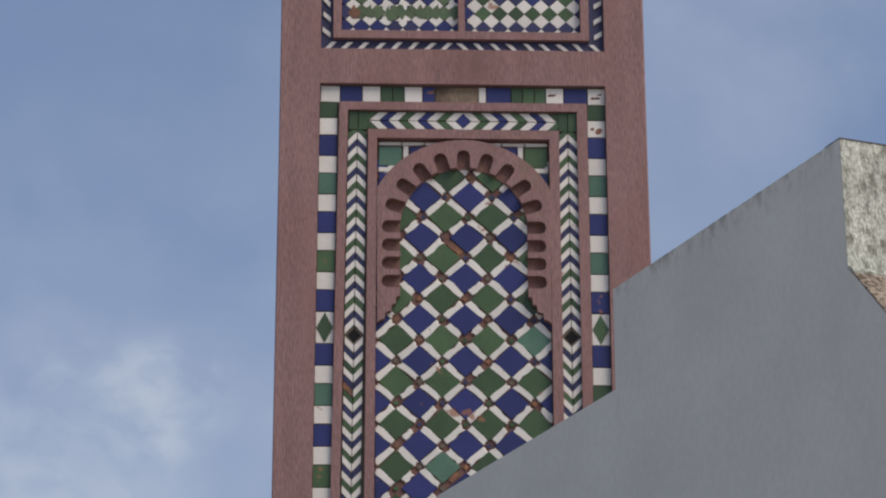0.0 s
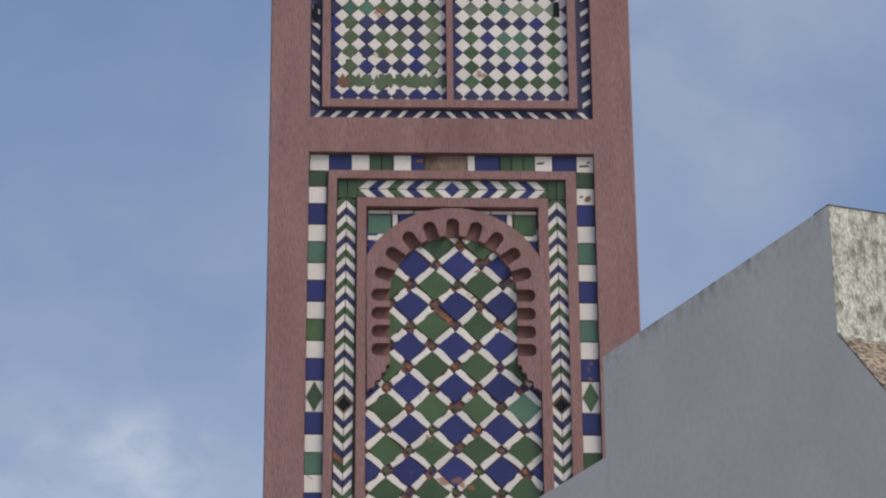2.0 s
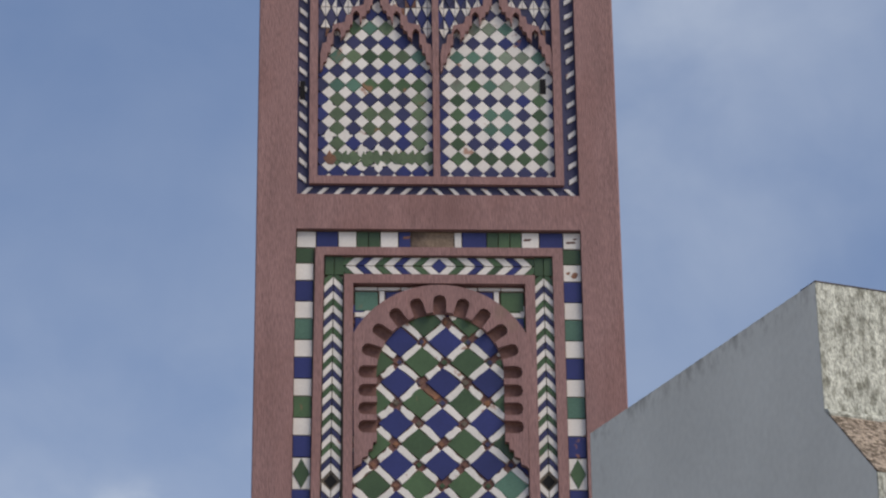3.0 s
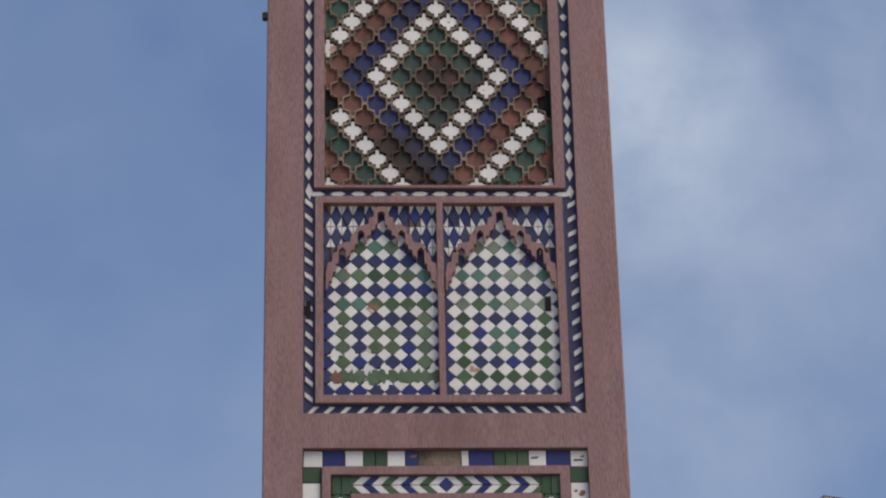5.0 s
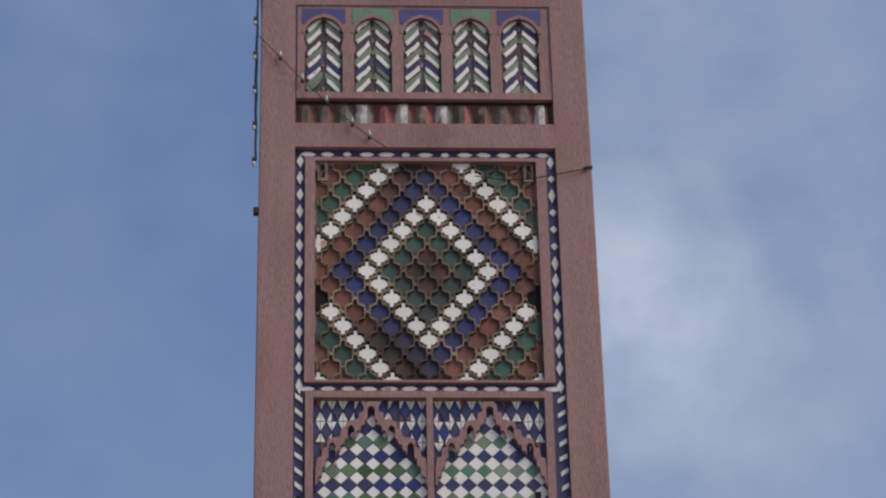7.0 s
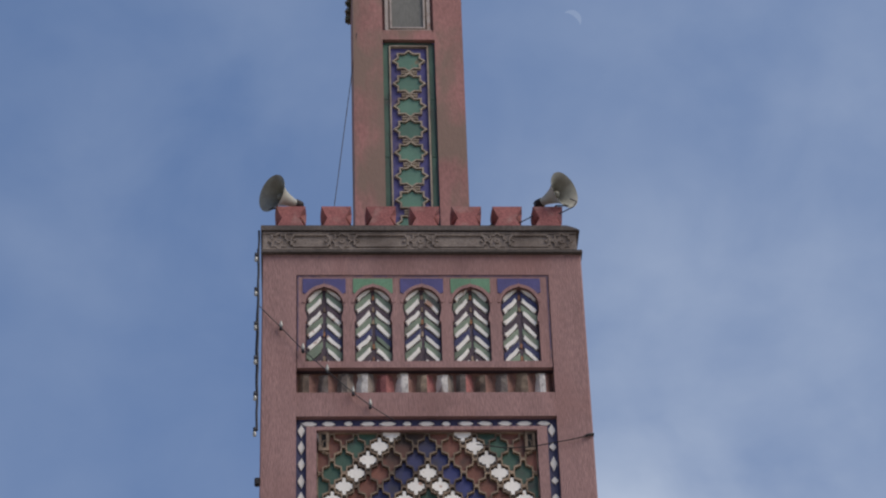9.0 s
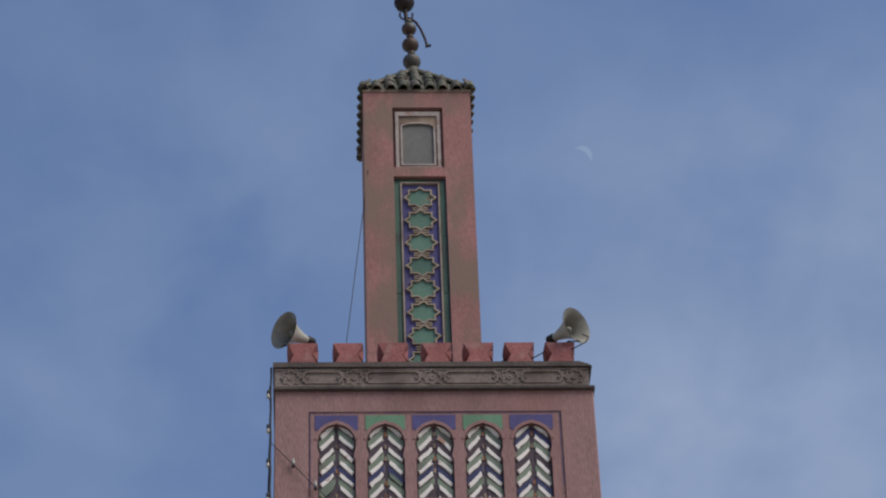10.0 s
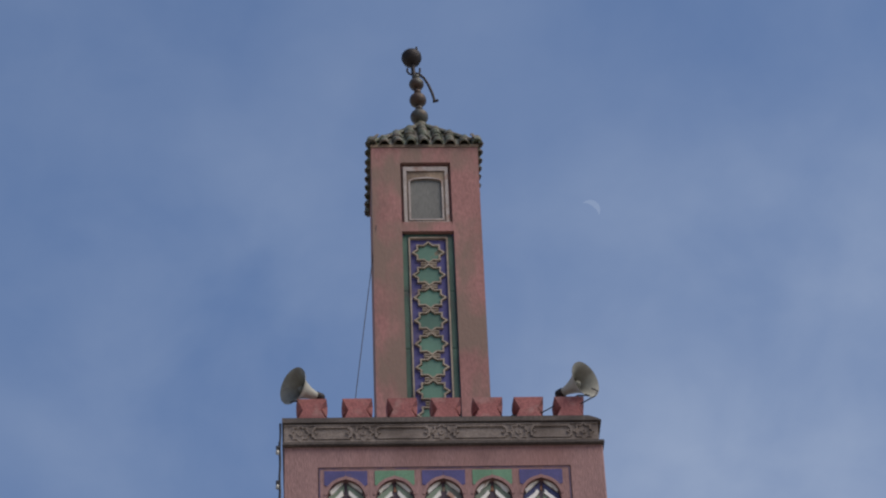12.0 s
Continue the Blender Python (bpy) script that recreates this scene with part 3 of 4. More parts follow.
part("lobed_arch", plate("lobed_arch", lobed_edge(0.205, 0.145) + extrados(), [], 0.014, 0.096, M["plaster"]), arch_panel, label="pink plaster arch with rounded slots")
part("arch_backing", plate("arch_backing", lobed_edge(0, 0, False) + extrados(), [], 0.089, DEEP + 0.002, M["core"]), arch_panel)
for sx in (-1, 1):
    lay(arch_panel, "square_tile", rect_of(-0.13, 0.13, -0.115, 0.115), (sx * 0.815, 13.095), "teal" if sx < 0 else "green", DEEP, 0.03)
    lay(arch_panel, "bar_tile", rect_of(-0.028, 0.028, -0.14, 0.14), (sx * 0.64, 13.08), "white", DEEP, 0.03)
    lay(arch_panel, "square_tile", rect_of(-0.17, 0.17, -0.12, 0.09), (sx * 0.43, 13.12), "blue", DEEP, 0.03)
    lay(arch_panel, "bar_tile", rect_of(-0.16, 0.16, -0.027, 0.027), (sx * 0.79, 12.935), "white", DEEP, 0.03)
    lay(arch_panel, "square_tile", rect_of(-0.13, 0.13, -0.13, 0.13), (sx * 0.815, 12.77), "blue", DEEP, 0.03)
    for q in range(3):
        lay(arch_panel, "strip_tile", rect_of(-0.125, 0.125, -0.018, 0.018), (sx * (0.82 - 0.26 * q), 13.243), "white", DEEP, 0.03)

# ---- middle panel: two stepped arches over a diamond chequer ----
TBED = 0.122
twin_panel = part("twin_arch_panel", plate("twin_arch_panel", rect_of(-PANEL, PANEL, 14.35, 17.10), [rect_of(-1.40, 1.38, 14.55, 17.05)], BED, SKIN + 0.01, M["indigo"]), minaret, label="tiled panel with two stepped blind arches")
part("moulding", plate("moulding", rect_of(-1.462, 1.432, 14.49, 17.118), [rect_of(-1.368, -0.05, 14.585, 17.03), rect_of(0.025, 1.338, 14.585, 17.03)], 0.02, SKIN, M["plaster"]), twin_panel, label="raised pink plaster moulding")
for sx in (-1, 1):
    for k in range(14):
        z = 14.47 + 0.19 * k + 0.1
        lay(twin_panel, "slant_tile", [(-0.046, -0.038 * sx - 0.026), (0.046, 0.032 * sx - 0.034), (0.046, 0.032 * sx + 0.03), (-0.046, -0.038 * sx + 0.036)], (sx * 1.5375, z), "white", BED, 0.02, 0.08, skew=0.04)
for k in range(17):
    lay(twin_panel, "slant_tile", [(-0.075, -0.05), (-0.015, -0.05), (0.075, 0.045), (0.015, 0.045)] if k < 8 else [(0.075, -0.045), (0.015, -0.045), (-0.075, 0.045), (-0.015, 0.045)], (-1.5 + 0.1875 * k, 14.413), "white", BED, 0.02, 0.08, skew=0.05)
# half outlines of the arch from its crown down to the springing: three slots under a stair of small steps
part("chequer_bed", box("chequer_bed", -1.40, 1.38, TBED, SKIN + 0.01, 14.55, 17.05, M["indigo"]), twin_panel, label="dark indigo bed of the chequer")
OUTER = [(0, 16.985), (-0.05, 16.98), (-0.085, 16.94), (-0.09, 16.85), (-0.14, 16.835), (-0.15, 16.755), (-0.195, 16.74), (-0.235, 16.735), (-0.285, 16.72), (-0.30, 16.63), (-0.35, 16.615), (-0.365, 16.53), (-0.41, 16.515), (-0.455, 16.51), (-0.50, 16.495), (-0.515, 16.39), (-0.565, 16.375), (-0.575, 16.27), (-0.625, 16.25), (-0.648, 16.12)]
INNER = [(0, 16.925), (-0.042, 16.90), (-0.044, 16.755), (-0.07, 16.74), (-0.075, 16.685), (-0.115, 16.675), (-0.125, 16.61), (-0.165, 16.60), (-0.175, 16.53), (-0.192, 16.52), (-0.196, 16.64), (-0.235, 16.68), (-0.274, 16.64), (-0.278, 16.50), (-0.305, 16.49), (-0.315, 16.43), (-0.355, 16.42), (-0.365, 16.35), (-0.40, 16.335), (-0.412, 16.29), (-0.416, 16.415), (-0.455, 16.455), (-0.494, 16.415), (-0.498, 16.25), (-0.525, 16.24), (-0.53, 16.15), (-0.565, 16.13), (-0.575, 16.03), (-0.615, 16.01), (-0.62, 15.93), (-0.648, 15.90)]
# the chequer's coloured rows from the crown down: b blue, g green
ROWS_OF = ["ggggggg", "bbbbbbb", "ggggggg", "bbbbbbb", "ggggggg", "gbbbbg", "gbggbg", "gbggbg", "gbbbbg", "gggggg", "bbbbbb"]
TP = 0.1885
for bay in (-1, 1):
    cx = -0.694 if bay < 0 else 0.690
    left = OUTER[::-1] + [(-x, z) for x, z in OUTER[1:]]
    right = [(-x, z) for x, z in reversed(INNER)] + INNER[1:]
    part("stepped_arch", plate("stepped_arch", [(x + cx, z) for x, z in left + right], [], 0.03, TBED, M["plaster"]), twin_panel, label="pink plaster stepped arch with slots")
    rect = (-1.366, -0.052, 14.59, 17.045) if bay < 0 else (0.027, 1.336, 14.59, 17.045)
    ox = 0.019 if bay < 0 else 0.018
    chip = [ragged([(0, -0.09), (0.0935, 0), (0, 0.09), (-0.0935, 0)], 0.02) for _ in range(5)]
    for i in range(-8, 9):
        for j in range(-2, 25):
            if (i + j) % 2:
                continue
            dx, z = i * TP / 2 + ox, 16.578 - j * 0.0913
            if z > 16.80 - 1.06 * abs(dx):
                continue
            shape, row = [(0, -0.09), (0.0935, 0), (0, 0.09), (-0.0935, 0)], (j - 1) // 2
            worn = bay < 0 and row > 6
            grow = 1.0 if bay > 0 else (0.90 if i % 2 == 0 else 1.05)
            shape = [(q * grow, v * grow) for q, v in shape]
            if i % 2 == 0:
                col = "white"
                if rnd.random() < (0.45 if worn else 0.04):
                    shape = rnd.choice(chip)
            else:
                k = (i + 5) // 2
                letter = "b" if k < 0 or k > 5 else (ROWS_OF[row] if 0 <= row < 11 else "b" * 6)[k]
                col = ("blue" if rnd.random() < 0.4 else "navy") if letter == "b" else "green"
                if letter == "g" and row < 5:
                    col = rnd.choice(("teal", "teal", "sage", "green") if bay > 0 else ("green", "green", "teal", "olive"))
                elif letter == "g":
                    col = ("teal" if row in (6, 7) and k in (2, 3) else "green") if bay > 0 else "olive"
            lay(twin_panel, "chequer_tile", shape, (cx + dx, z), col, TBED, 0.018 if i % 2 == 0 else 0.0205, 0.05, rect, skew=0.015)
            if worn and row == 8 and i % 2 == 0:
                lay(twin_panel, "worn_patch", rnd.choice(chip), (cx + dx + rnd.uniform(-0.04, 0.04), z - 0.09), rnd.choice(("olive", "olive", "terra")), TBED, 0.0215, 0.05, rect, skew=0.2)
    # spandrels: tall white diamonds of four quarters between dark blue ones
    x0 = -1.283 if bay < 0 else 0.090
    for m in range(-1, 11):
        for n in range(0, 5):
            lx, z = x0 + 0.1315 * m + (0.0657 if n % 2 else 0.0), 17.03 - 0.136 * n
            if z < 16.90 - 1.06 * abs(lx - cx):
                continue
            if n % 2:
                lay(twin_panel, "lozenge_tile", [(0, -0.128), (0.060, 0), (0, 0.128), (-0.060, 0)], (lx, z), "terra" if rnd.random() < 0.05 else rnd.choice(("navy", "navy", "indigo", "blue")), TBED, 0.016, 0.06, rect)
            else:
                for sx, sz in ((1, 1), (1, -1), (-1, 1), (-1, -1)):
                    r = rnd.random()
                    if r < 0.86:
                        lay(twin_panel, "quarter_tile", [(0.003 * sx, 0.005 * sz), (0.056 * sx, 0.005 * sz), (0.003 * sx, 0.120 * sz)], (lx, z), "white" if r < 0.81 else "terra", TBED, 0.018, 0.05, rect)
part("window_slot", box("window_slot", 1.19, 1.258, 0.092, 0.13, 15.665, 15.85, M["hole"]), twin_panel, label="narrow black ventilation slot")
part("window_slot", box("window_slot", -1.57, -1.515, 0.058, 0.10, 15.55, 15.78, M["hole"]), twin_panel, label="narrow black ventilation slot")

# ---- upper panel: scalloped cells in rings of colour ----
cell_panel = part("cell_panel", plate("cell_panel", rect_of(-PANEL, PANEL, 17.10, 20.47), [rect_of(-1.35, 1.35, 17.245, 20.30)], BED, SKIN + 0.01, M["indigo"]), minaret, label="panel of scalloped cells in concentric diamonds")
moulding(cell_panel, -1.475, 1.475, 17.23, 20.335, (0.124, 0.05, 0.03))
for sx in (-1, 1):
    for k in range(14):
        z = 17.20 + 0.2385 * k
        hh = 0.055 if sx > 0 and k in (8, 9, 10, 12) else rnd.uniform(0.085, 0.112)
        lay(cell_panel, "lozenge_tile", [(0, -hh), (0.042, -0.01), (0.042, 0.01), (0, hh), (-0.042, 0.01), (-0.042, -0.01)], (sx * 1.5375, z), "white", BED, 0.02, 0.08, skew=0.03)
for k in range(13):
    for z, odd in ((20.402, True), (17.165, False)):
        w = 0.055 if odd and k in (2, 5, 7) else rnd.uniform(0.085, 0.112)
        lay(cell_panel, "lens_tile", [(-w, 0), (-w * 0.45, -0.03), (w * 0.45, -0.03), (w, 0), (w * 0.45, 0.03), (-w * 0.45, 0.03)], (-1.44 + 0.24 * k, z), "white", BED, 0.02, 0.08, skew=0.03)
CX, CZ, CC = 0.1455, 0.188, 18.765
step = [(0, 1), (0.17, 0.97), (0.22, 0.57), (0.46, 0.535), (0.5, 0.5), (0.54, 0.465), (0.78, 0.43), (0.83, 0.03)]
cell = []
for qx, qz in ((1, 1), (1, -1), (-1, -1), (-1, 1)):
    pts = [(qx * x * CX, qz * z * CZ) for x, z in step]
    if qx * qz < 0:
        pts = [(qx * x * CX, qz * z * CZ) for x, z in [(1, 0)] + [(x, z) for x, z in reversed(step[1:])]]
    cell += pts
RECT = (-1.347, 1.347, 17.26, 20.285)
part("cell_bed", box("cell_bed", -1.35, 1.35, 0.125, SKIN + 0.01, 17.245, 20.30, M["dark"]), cell_panel)


def rib_mesh(outline, inner, y0, y1, material):
    n = len(outline)
    ins = [(x * inner, z * inner) for x, z in outline]
    verts = [(x, y1, z) for x, z in outline] + [(x, y0, z) for x, z in outline] + [(x, y0, z) for x, z in ins] + [(x, y1, z) for x, z in ins]
    faces = []
    for i in range(n):
        j = (i + 1) % n
        for k in range(3):
            faces.append((k * n + i, k * n + j, (k + 1) * n + j, (k + 1) * n + i))
    return mesh_of("rib", verts, faces, material)


RIB = {c: rib_mesh(cell, 0.90, -0.056, 0.0, M[c]) for c in ("mortar", "dark")}
small = [(x * 0.90, z * 0.90) for x, z in cell]
half_cross = [(0.0, 0.80), (0.16, 0.78), (0.18, 0.40), (0.52, 0.40), (0.60, 0.27), (0.84, 0.23), (0.86, -0.17), (0.60, -0.22), (0.52, -0.38), (0.20, -0.40), (0.18, -0.72), (0.0, -0.74)]
big = [(x * CX * 0.86, z * CZ * 0.86) for x, z in half_cross] + [(-x * CX * 0.86, z * CZ * 0.86) for x, z in half_cross[-2:0:-1]]
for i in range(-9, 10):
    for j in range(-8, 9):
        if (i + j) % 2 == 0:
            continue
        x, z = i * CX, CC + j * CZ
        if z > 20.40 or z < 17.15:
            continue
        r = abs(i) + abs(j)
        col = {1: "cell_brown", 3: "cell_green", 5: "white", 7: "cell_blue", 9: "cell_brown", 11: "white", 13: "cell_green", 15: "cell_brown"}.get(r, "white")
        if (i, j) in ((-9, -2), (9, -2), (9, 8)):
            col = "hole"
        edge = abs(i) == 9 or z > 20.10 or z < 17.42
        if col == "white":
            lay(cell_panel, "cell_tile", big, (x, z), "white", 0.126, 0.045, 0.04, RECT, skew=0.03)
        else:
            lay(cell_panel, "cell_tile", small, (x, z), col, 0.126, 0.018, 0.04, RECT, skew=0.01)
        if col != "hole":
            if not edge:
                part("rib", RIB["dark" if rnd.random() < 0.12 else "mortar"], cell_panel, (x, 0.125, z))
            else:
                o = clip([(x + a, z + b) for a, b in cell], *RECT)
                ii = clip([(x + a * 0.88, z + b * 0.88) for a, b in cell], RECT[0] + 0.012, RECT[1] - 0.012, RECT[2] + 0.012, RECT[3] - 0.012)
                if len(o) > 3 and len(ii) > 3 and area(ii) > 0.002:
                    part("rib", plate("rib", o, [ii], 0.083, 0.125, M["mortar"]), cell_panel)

# small plaster keyhole brackets in the panel's upper corners
for sx in (-1, 1):
    bx = 1.262 * sx
    part("bracket", plate("bracket", rect_of(bx - 0.062, bx + 0.062, 20.02, 20.285), [rect_of(bx - 0.03, bx + 0.03, 20.06, 20.25)], 0.06, 0.126, M["mortar"]), cell_panel, label="small plaster frame round a dark slot")
    part("slot", box("slot", bx - 0.029, bx + 0.029, 0.074, 0.127, 20.061, 20.249, M["hole"]), cell_panel)

# ---- row of broken teeth under the arcade ----
tooth_band = part("tooth_band", box("tooth_band", -PANEL, PANEL, 0.158, SKIN + 0.01, 20.815, 21.19, M["core"]), minaret, label="recessed band of broken plaster teeth")
# most left flanks paler than the right: light and shade put into their materials
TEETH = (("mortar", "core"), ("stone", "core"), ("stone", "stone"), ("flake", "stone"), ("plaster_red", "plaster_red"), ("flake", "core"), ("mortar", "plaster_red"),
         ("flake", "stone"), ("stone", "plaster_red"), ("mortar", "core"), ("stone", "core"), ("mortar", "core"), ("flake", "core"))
x = -1.595
for k, (lit, shaded) in enumerate(TEETH):
    w = 3.19 / 13 * rnd.uniform(0.97, 1.03)
    ridge = x + w * rnd.uniform(0.5, 0.68)
    lip = rnd.uniform(0.012, 0.03)
    crown = 21.18 - rnd.uniform(0.0, 0.03)
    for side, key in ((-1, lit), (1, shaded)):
        foot = x + 0.012 if side < 0 else x + w - 0.006
        # each flank is scooped: it leans back to the crown and hollows out half way up
        rows = [(20.817, lip, 0.157), (20.92, lip + 0.004, 0.157), (21.03, lip + 0.016, 0.157), (21.11, lip + 0.04, 0.157), (crown, 0.12, 0.157)]
        verts, faces = [], []
        for n, (z, yr, yf) in enumerate(rows):
            pinch = (1.0, 1.0, 0.95, 0.84, 0.9)[n]
            far = ridge + (foot - ridge) * pinch + rnd.uniform(-0.006, 0.006)
            half = ridge + (far - ridge) * 0.55 + rnd.uniform(-0.008, 0.008)
            verts += [(ridge, yr + rnd.uniform(0, 0.008), z), (half, yr * (0.72 if side < 0 else 0.4) + yf * (0.28 if side < 0 else 0.6) + rnd.uniform(-0.008, 0.008), z), (far, yf, z), (ridge, 0.1575, z)]
        for n in range(len(rows) - 1):
            faces += [(4 * n + q, 4 * n + (q + 1) % 4, 4 * n + 4 + (q + 1) % 4, 4 * n + 4 + q) for q in range(4)]
        faces += [(0, 1, 2, 3), (16, 17, 18, 19)]
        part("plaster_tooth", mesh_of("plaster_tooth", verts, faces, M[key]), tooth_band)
    x += w

# ---- arcade of five small niches with feathered tiles ----
arcade = part("arcade", box("arcade", -PANEL, PANEL, 0.085, SKIN + 0.01, 21.19, 22.585, M["plum"]), minaret, label="row of five small arched niches")


def niche(c, grow=0.0, low=21.285):
    """A slightly pointed horseshoe opening about x = c."""
    h, zs = 0.245 + grow, 22.10
    pts = [(c - 0.236 - grow, low), (c + 0.236 + grow, low), (c + 0.236 + grow, 21.88), (c + 0.218 + grow, 21.90), (c + 0.218 + grow, 21.95)]
    right = [(c + h * math.cos(radians(a)), zs + (h * 1.20) * math.sin(radians(a)) ** 1.0) for a in (-10, 0, 12, 24, 36, 48, 60, 72, 82)]
    pts += right + [(c, zs + h * 1.25)] + [(2 * c - x, z) for x, z in reversed(right)]
    pts += [(c - 0.218 - grow, 21.95), (c - 0.218 - grow, 21.90), (c - 0.236 - grow, 21.88)]
    return pts


FEATHER = {s: [ragged([(0.030 * s, 0.040), (0.192 * s, -0.135), (0.212 * s, -0.082), (0.046 * s, 0.098)], 0.010) for _ in range(5)] for s in (-1, 1)}
centres = [-1.25 + 0.6165 * k for k in range(5)]
part("arcade_plate", plate("arcade_plate", rect_of(-PANEL + 0.009, PANEL - 0.009, 21.19, 22.578), [niche(c) for c in centres], 0.014, 0.087, M["plaster"]), arcade, label="pink plaster with five arched openings")
for k, c in enumerate(centres):
    ring = niche(c, 0.038)
    top = [p for p in ring if p[1] > 22.12]
    hood_in = [p for p in niche(c) if p[1] > 22.12]
    part("arch_hood", plate("arch_hood", top + hood_in[::-1], [], 0.004, 0.05, M["plaster"]), arcade, label="pink plaster hood over the niche")
    for s in (-1, 1):
        wide = 0.272 if k % 2 == 0 else 0.25
        o = [(c + s * wide, 22.32), (c + s * wide, 22.53), (c + s * 0.002, 22.53), (c + s * 0.002, 22.455)] + [p for p in (sorted(top, key=lambda q: abs(q[0] - c))) if (p[0] - c) * s > 0.02 and p[1] > 22.26]
        part("spandrel_tile", plate("spandrel_tile", o, [], 0.006, 0.05, M["paint_blue" if k % 2 == 0 else "paint_green"]), arcade)
    z, n = 21.24, 0
    while z < 22.40:
        for s in (-1, 1):
            wcol = "white" if rnd.random() > 0.04 else "sage"
            lay(arcade, "feather_tile", FEATHER[s][rnd.randrange(5)], (c, z), wcol, 0.086, 0.026, 0.08, (c - 0.3, c + 0.3, 21.25, 22.5), skew=0.03)
            lay(arcade, "feather_tile", [(0.02 * s, 0.10), (0.225 * s, -0.09), (0.225 * s, 0.015), (0.02 * s, 0.205)], (c, z), ("plum", "sage", "navy", "sage")[n % 4 if k != 4 else (n + 1) % 4], 0.086, 0.012, 0.06, (c - 0.3, c + 0.3, 21.25, 22.5), skew=0.02)
        if rnd.random() < 0.6:
            lay(arcade, "seam_tile", ragged(rect_of(-0.014, 0.014, -0.035, 0.035), 0.006), (c, z + 0.12), rnd.choice(("terra", "mortar")), 0.086, 0.014)
        z += 0.185
        n += 1

# a thin purple line frames the arcade on three sides
for x0, x1, z0, z1 in ((-1.588, -1.572, 21.33, 22.575), (1.572, 1.588, 21.33, 22.575), (-1.571, 1.571, 22.561, 22.575)):
    part("painted_line", box("painted_line", x0, x1, 0.009, 0.016, z0, z1, M["purple"]), arcade, label="thin purple painted line")

# ---- carved cornice and battlements ----
cornice = part("cornice", box("cornice", -2.035, 1.985, -0.035, 4.1, 22.935, 23.23, M["stone"], 0.008), minaret, label="grey carved plaster frieze with stars and cartouches")
part("ledge", box("ledge", -2.05, 2.05, -0.06, 4.12, 22.895, 22.94, M["stone_dark"], 0.008), cornice, label="thin dark ledge")
part("coping", plate("coping", [(-2.055, 23.232), (2.03, 23.232), (1.985, 23.262), (1.87, 23.305), (-2.055, 23.305)], [], -0.075, 4.12, M["stone_dark"]), cornice, label="dark weathered coping")


def star(r, k=8, dent=0.72, sx=1.0, sz=1.0, turn=0.0):
    return [(sx * r * (1 if i % 2 == 0 else dent) * math.sin(turn + math.pi * i / k), sz * r * (1 if i % 2 == 0 else dent) * math.cos(turn + math.pi * i / k)) for i in range(2 * k)]


def scaled(o, f):
    return [(x * f, z * f) for x, z in o]


def ring_at(name, o, f, cx, cz, y0, y1, material, parent):
    return part(name, plate(name, [(x + cx, z + cz) for x, z in o], [[(x * f + cx, z * f + cz) for x, z in o]], y0, y1, material), parent)


for cx in (-1.825, -1.02, -0.02, 0.965, 1.795):
    ring_at("carved_star", star(0.138, 8, 0.74), 0.80, cx, 23.08, -0.055, -0.034, M["stone"], cornice)
    ring_at("carved_star", star(0.04, 8, 0.9), 0.3, cx, 23.08, -0.05, -0.034, M["stone"], cornice)
    for s in (-1, 1):
        if abs(cx + s * 0.2) < 1.94:
            ring_at("carved_knot", star(0.055, 4, 0.55), 0.5, cx + s * 0.17, 23.08, -0.055, -0.034, M["stone"], cornice)
for cx, hw in ((-1.42, 0.235), (-0.52, 0.33), (0.475, 0.325), (1.38, 0.245)):
    w, h, n = hw + 0.02, 0.098, 0.028
    o = [(-w, -h + n), (-w + n, -h + n), (-w + n, -h), (w - n, -h), (w - n, -h + n), (w, -h + n), (w, h - n), (w - n, h - n), (w - n, h), (-w + n, h), (-w + n, h - n), (-w, h - n)]
    t = 0.02
    i = [(q - math.copysign(t, q), v - math.copysign(t, v)) for q, v in o]
    part("cartouche", plate("cartouche", [(q + cx, v + 23.08) for q, v in o], [[(q + cx, v + 23.08) for q, v in i]], -0.060, -0.034, M["stone"]), cornice)
for z in (22.958, 23.205):
    part("fillet", box("fillet", -2.03, 1.983, -0.05, -0.034, z - 0.012, z + 0.012, M["stone"]), cornice)


def merlon_mesh(w, h, d):
    """A battlement block whose flanks are cut in two stacked tapers."""
    prof = [(w / 2, 0), (w / 2 - 0.012, h * 0.42), (w / 2 - 0.05, h * 0.5), (w / 2 - 0.012, h * 0.58), (w / 2, h)]
    face = [(w / 2 * f, z) for f, (x, z) in zip((0.90, 0.62, 0.54, 0.62, 0.94), prof)]
    o = prof + [(-x, z) for x, z in reversed(prof)]
    face = face + [(-x, z) for x, z in reversed(face)]
    n = len(o)
    front = [(x, -0.03, z) for x, z in face]
    mid = [(x, 0.15, z) for x, z in o]
    back = [(x, d, z) for x, z in o]
    verts = front + mid + back
    faces = [tuple(range(n)), tuple(range(3 * n - 1, 2 * n - 1, -1))]
    for k in range(2):
        faces += [(k * n + i, k * n + (i + 1) % n, (k + 1) * n + (i + 1) % n, (k + 1) * n + i) for i in range(n)]
    return mesh_of("merlon", verts, faces, M["plaster_red"])


mer = merlon_mesh(0.405, 0.36, 0.26)
for k, cx in enumerate((-1.676, -1.09, -0.514, 0.049, 0.59, 1.117, 1.643)):
    part("merlon", mer, minaret, (cx, 0.03, 23.30), label="red painted battlement block")

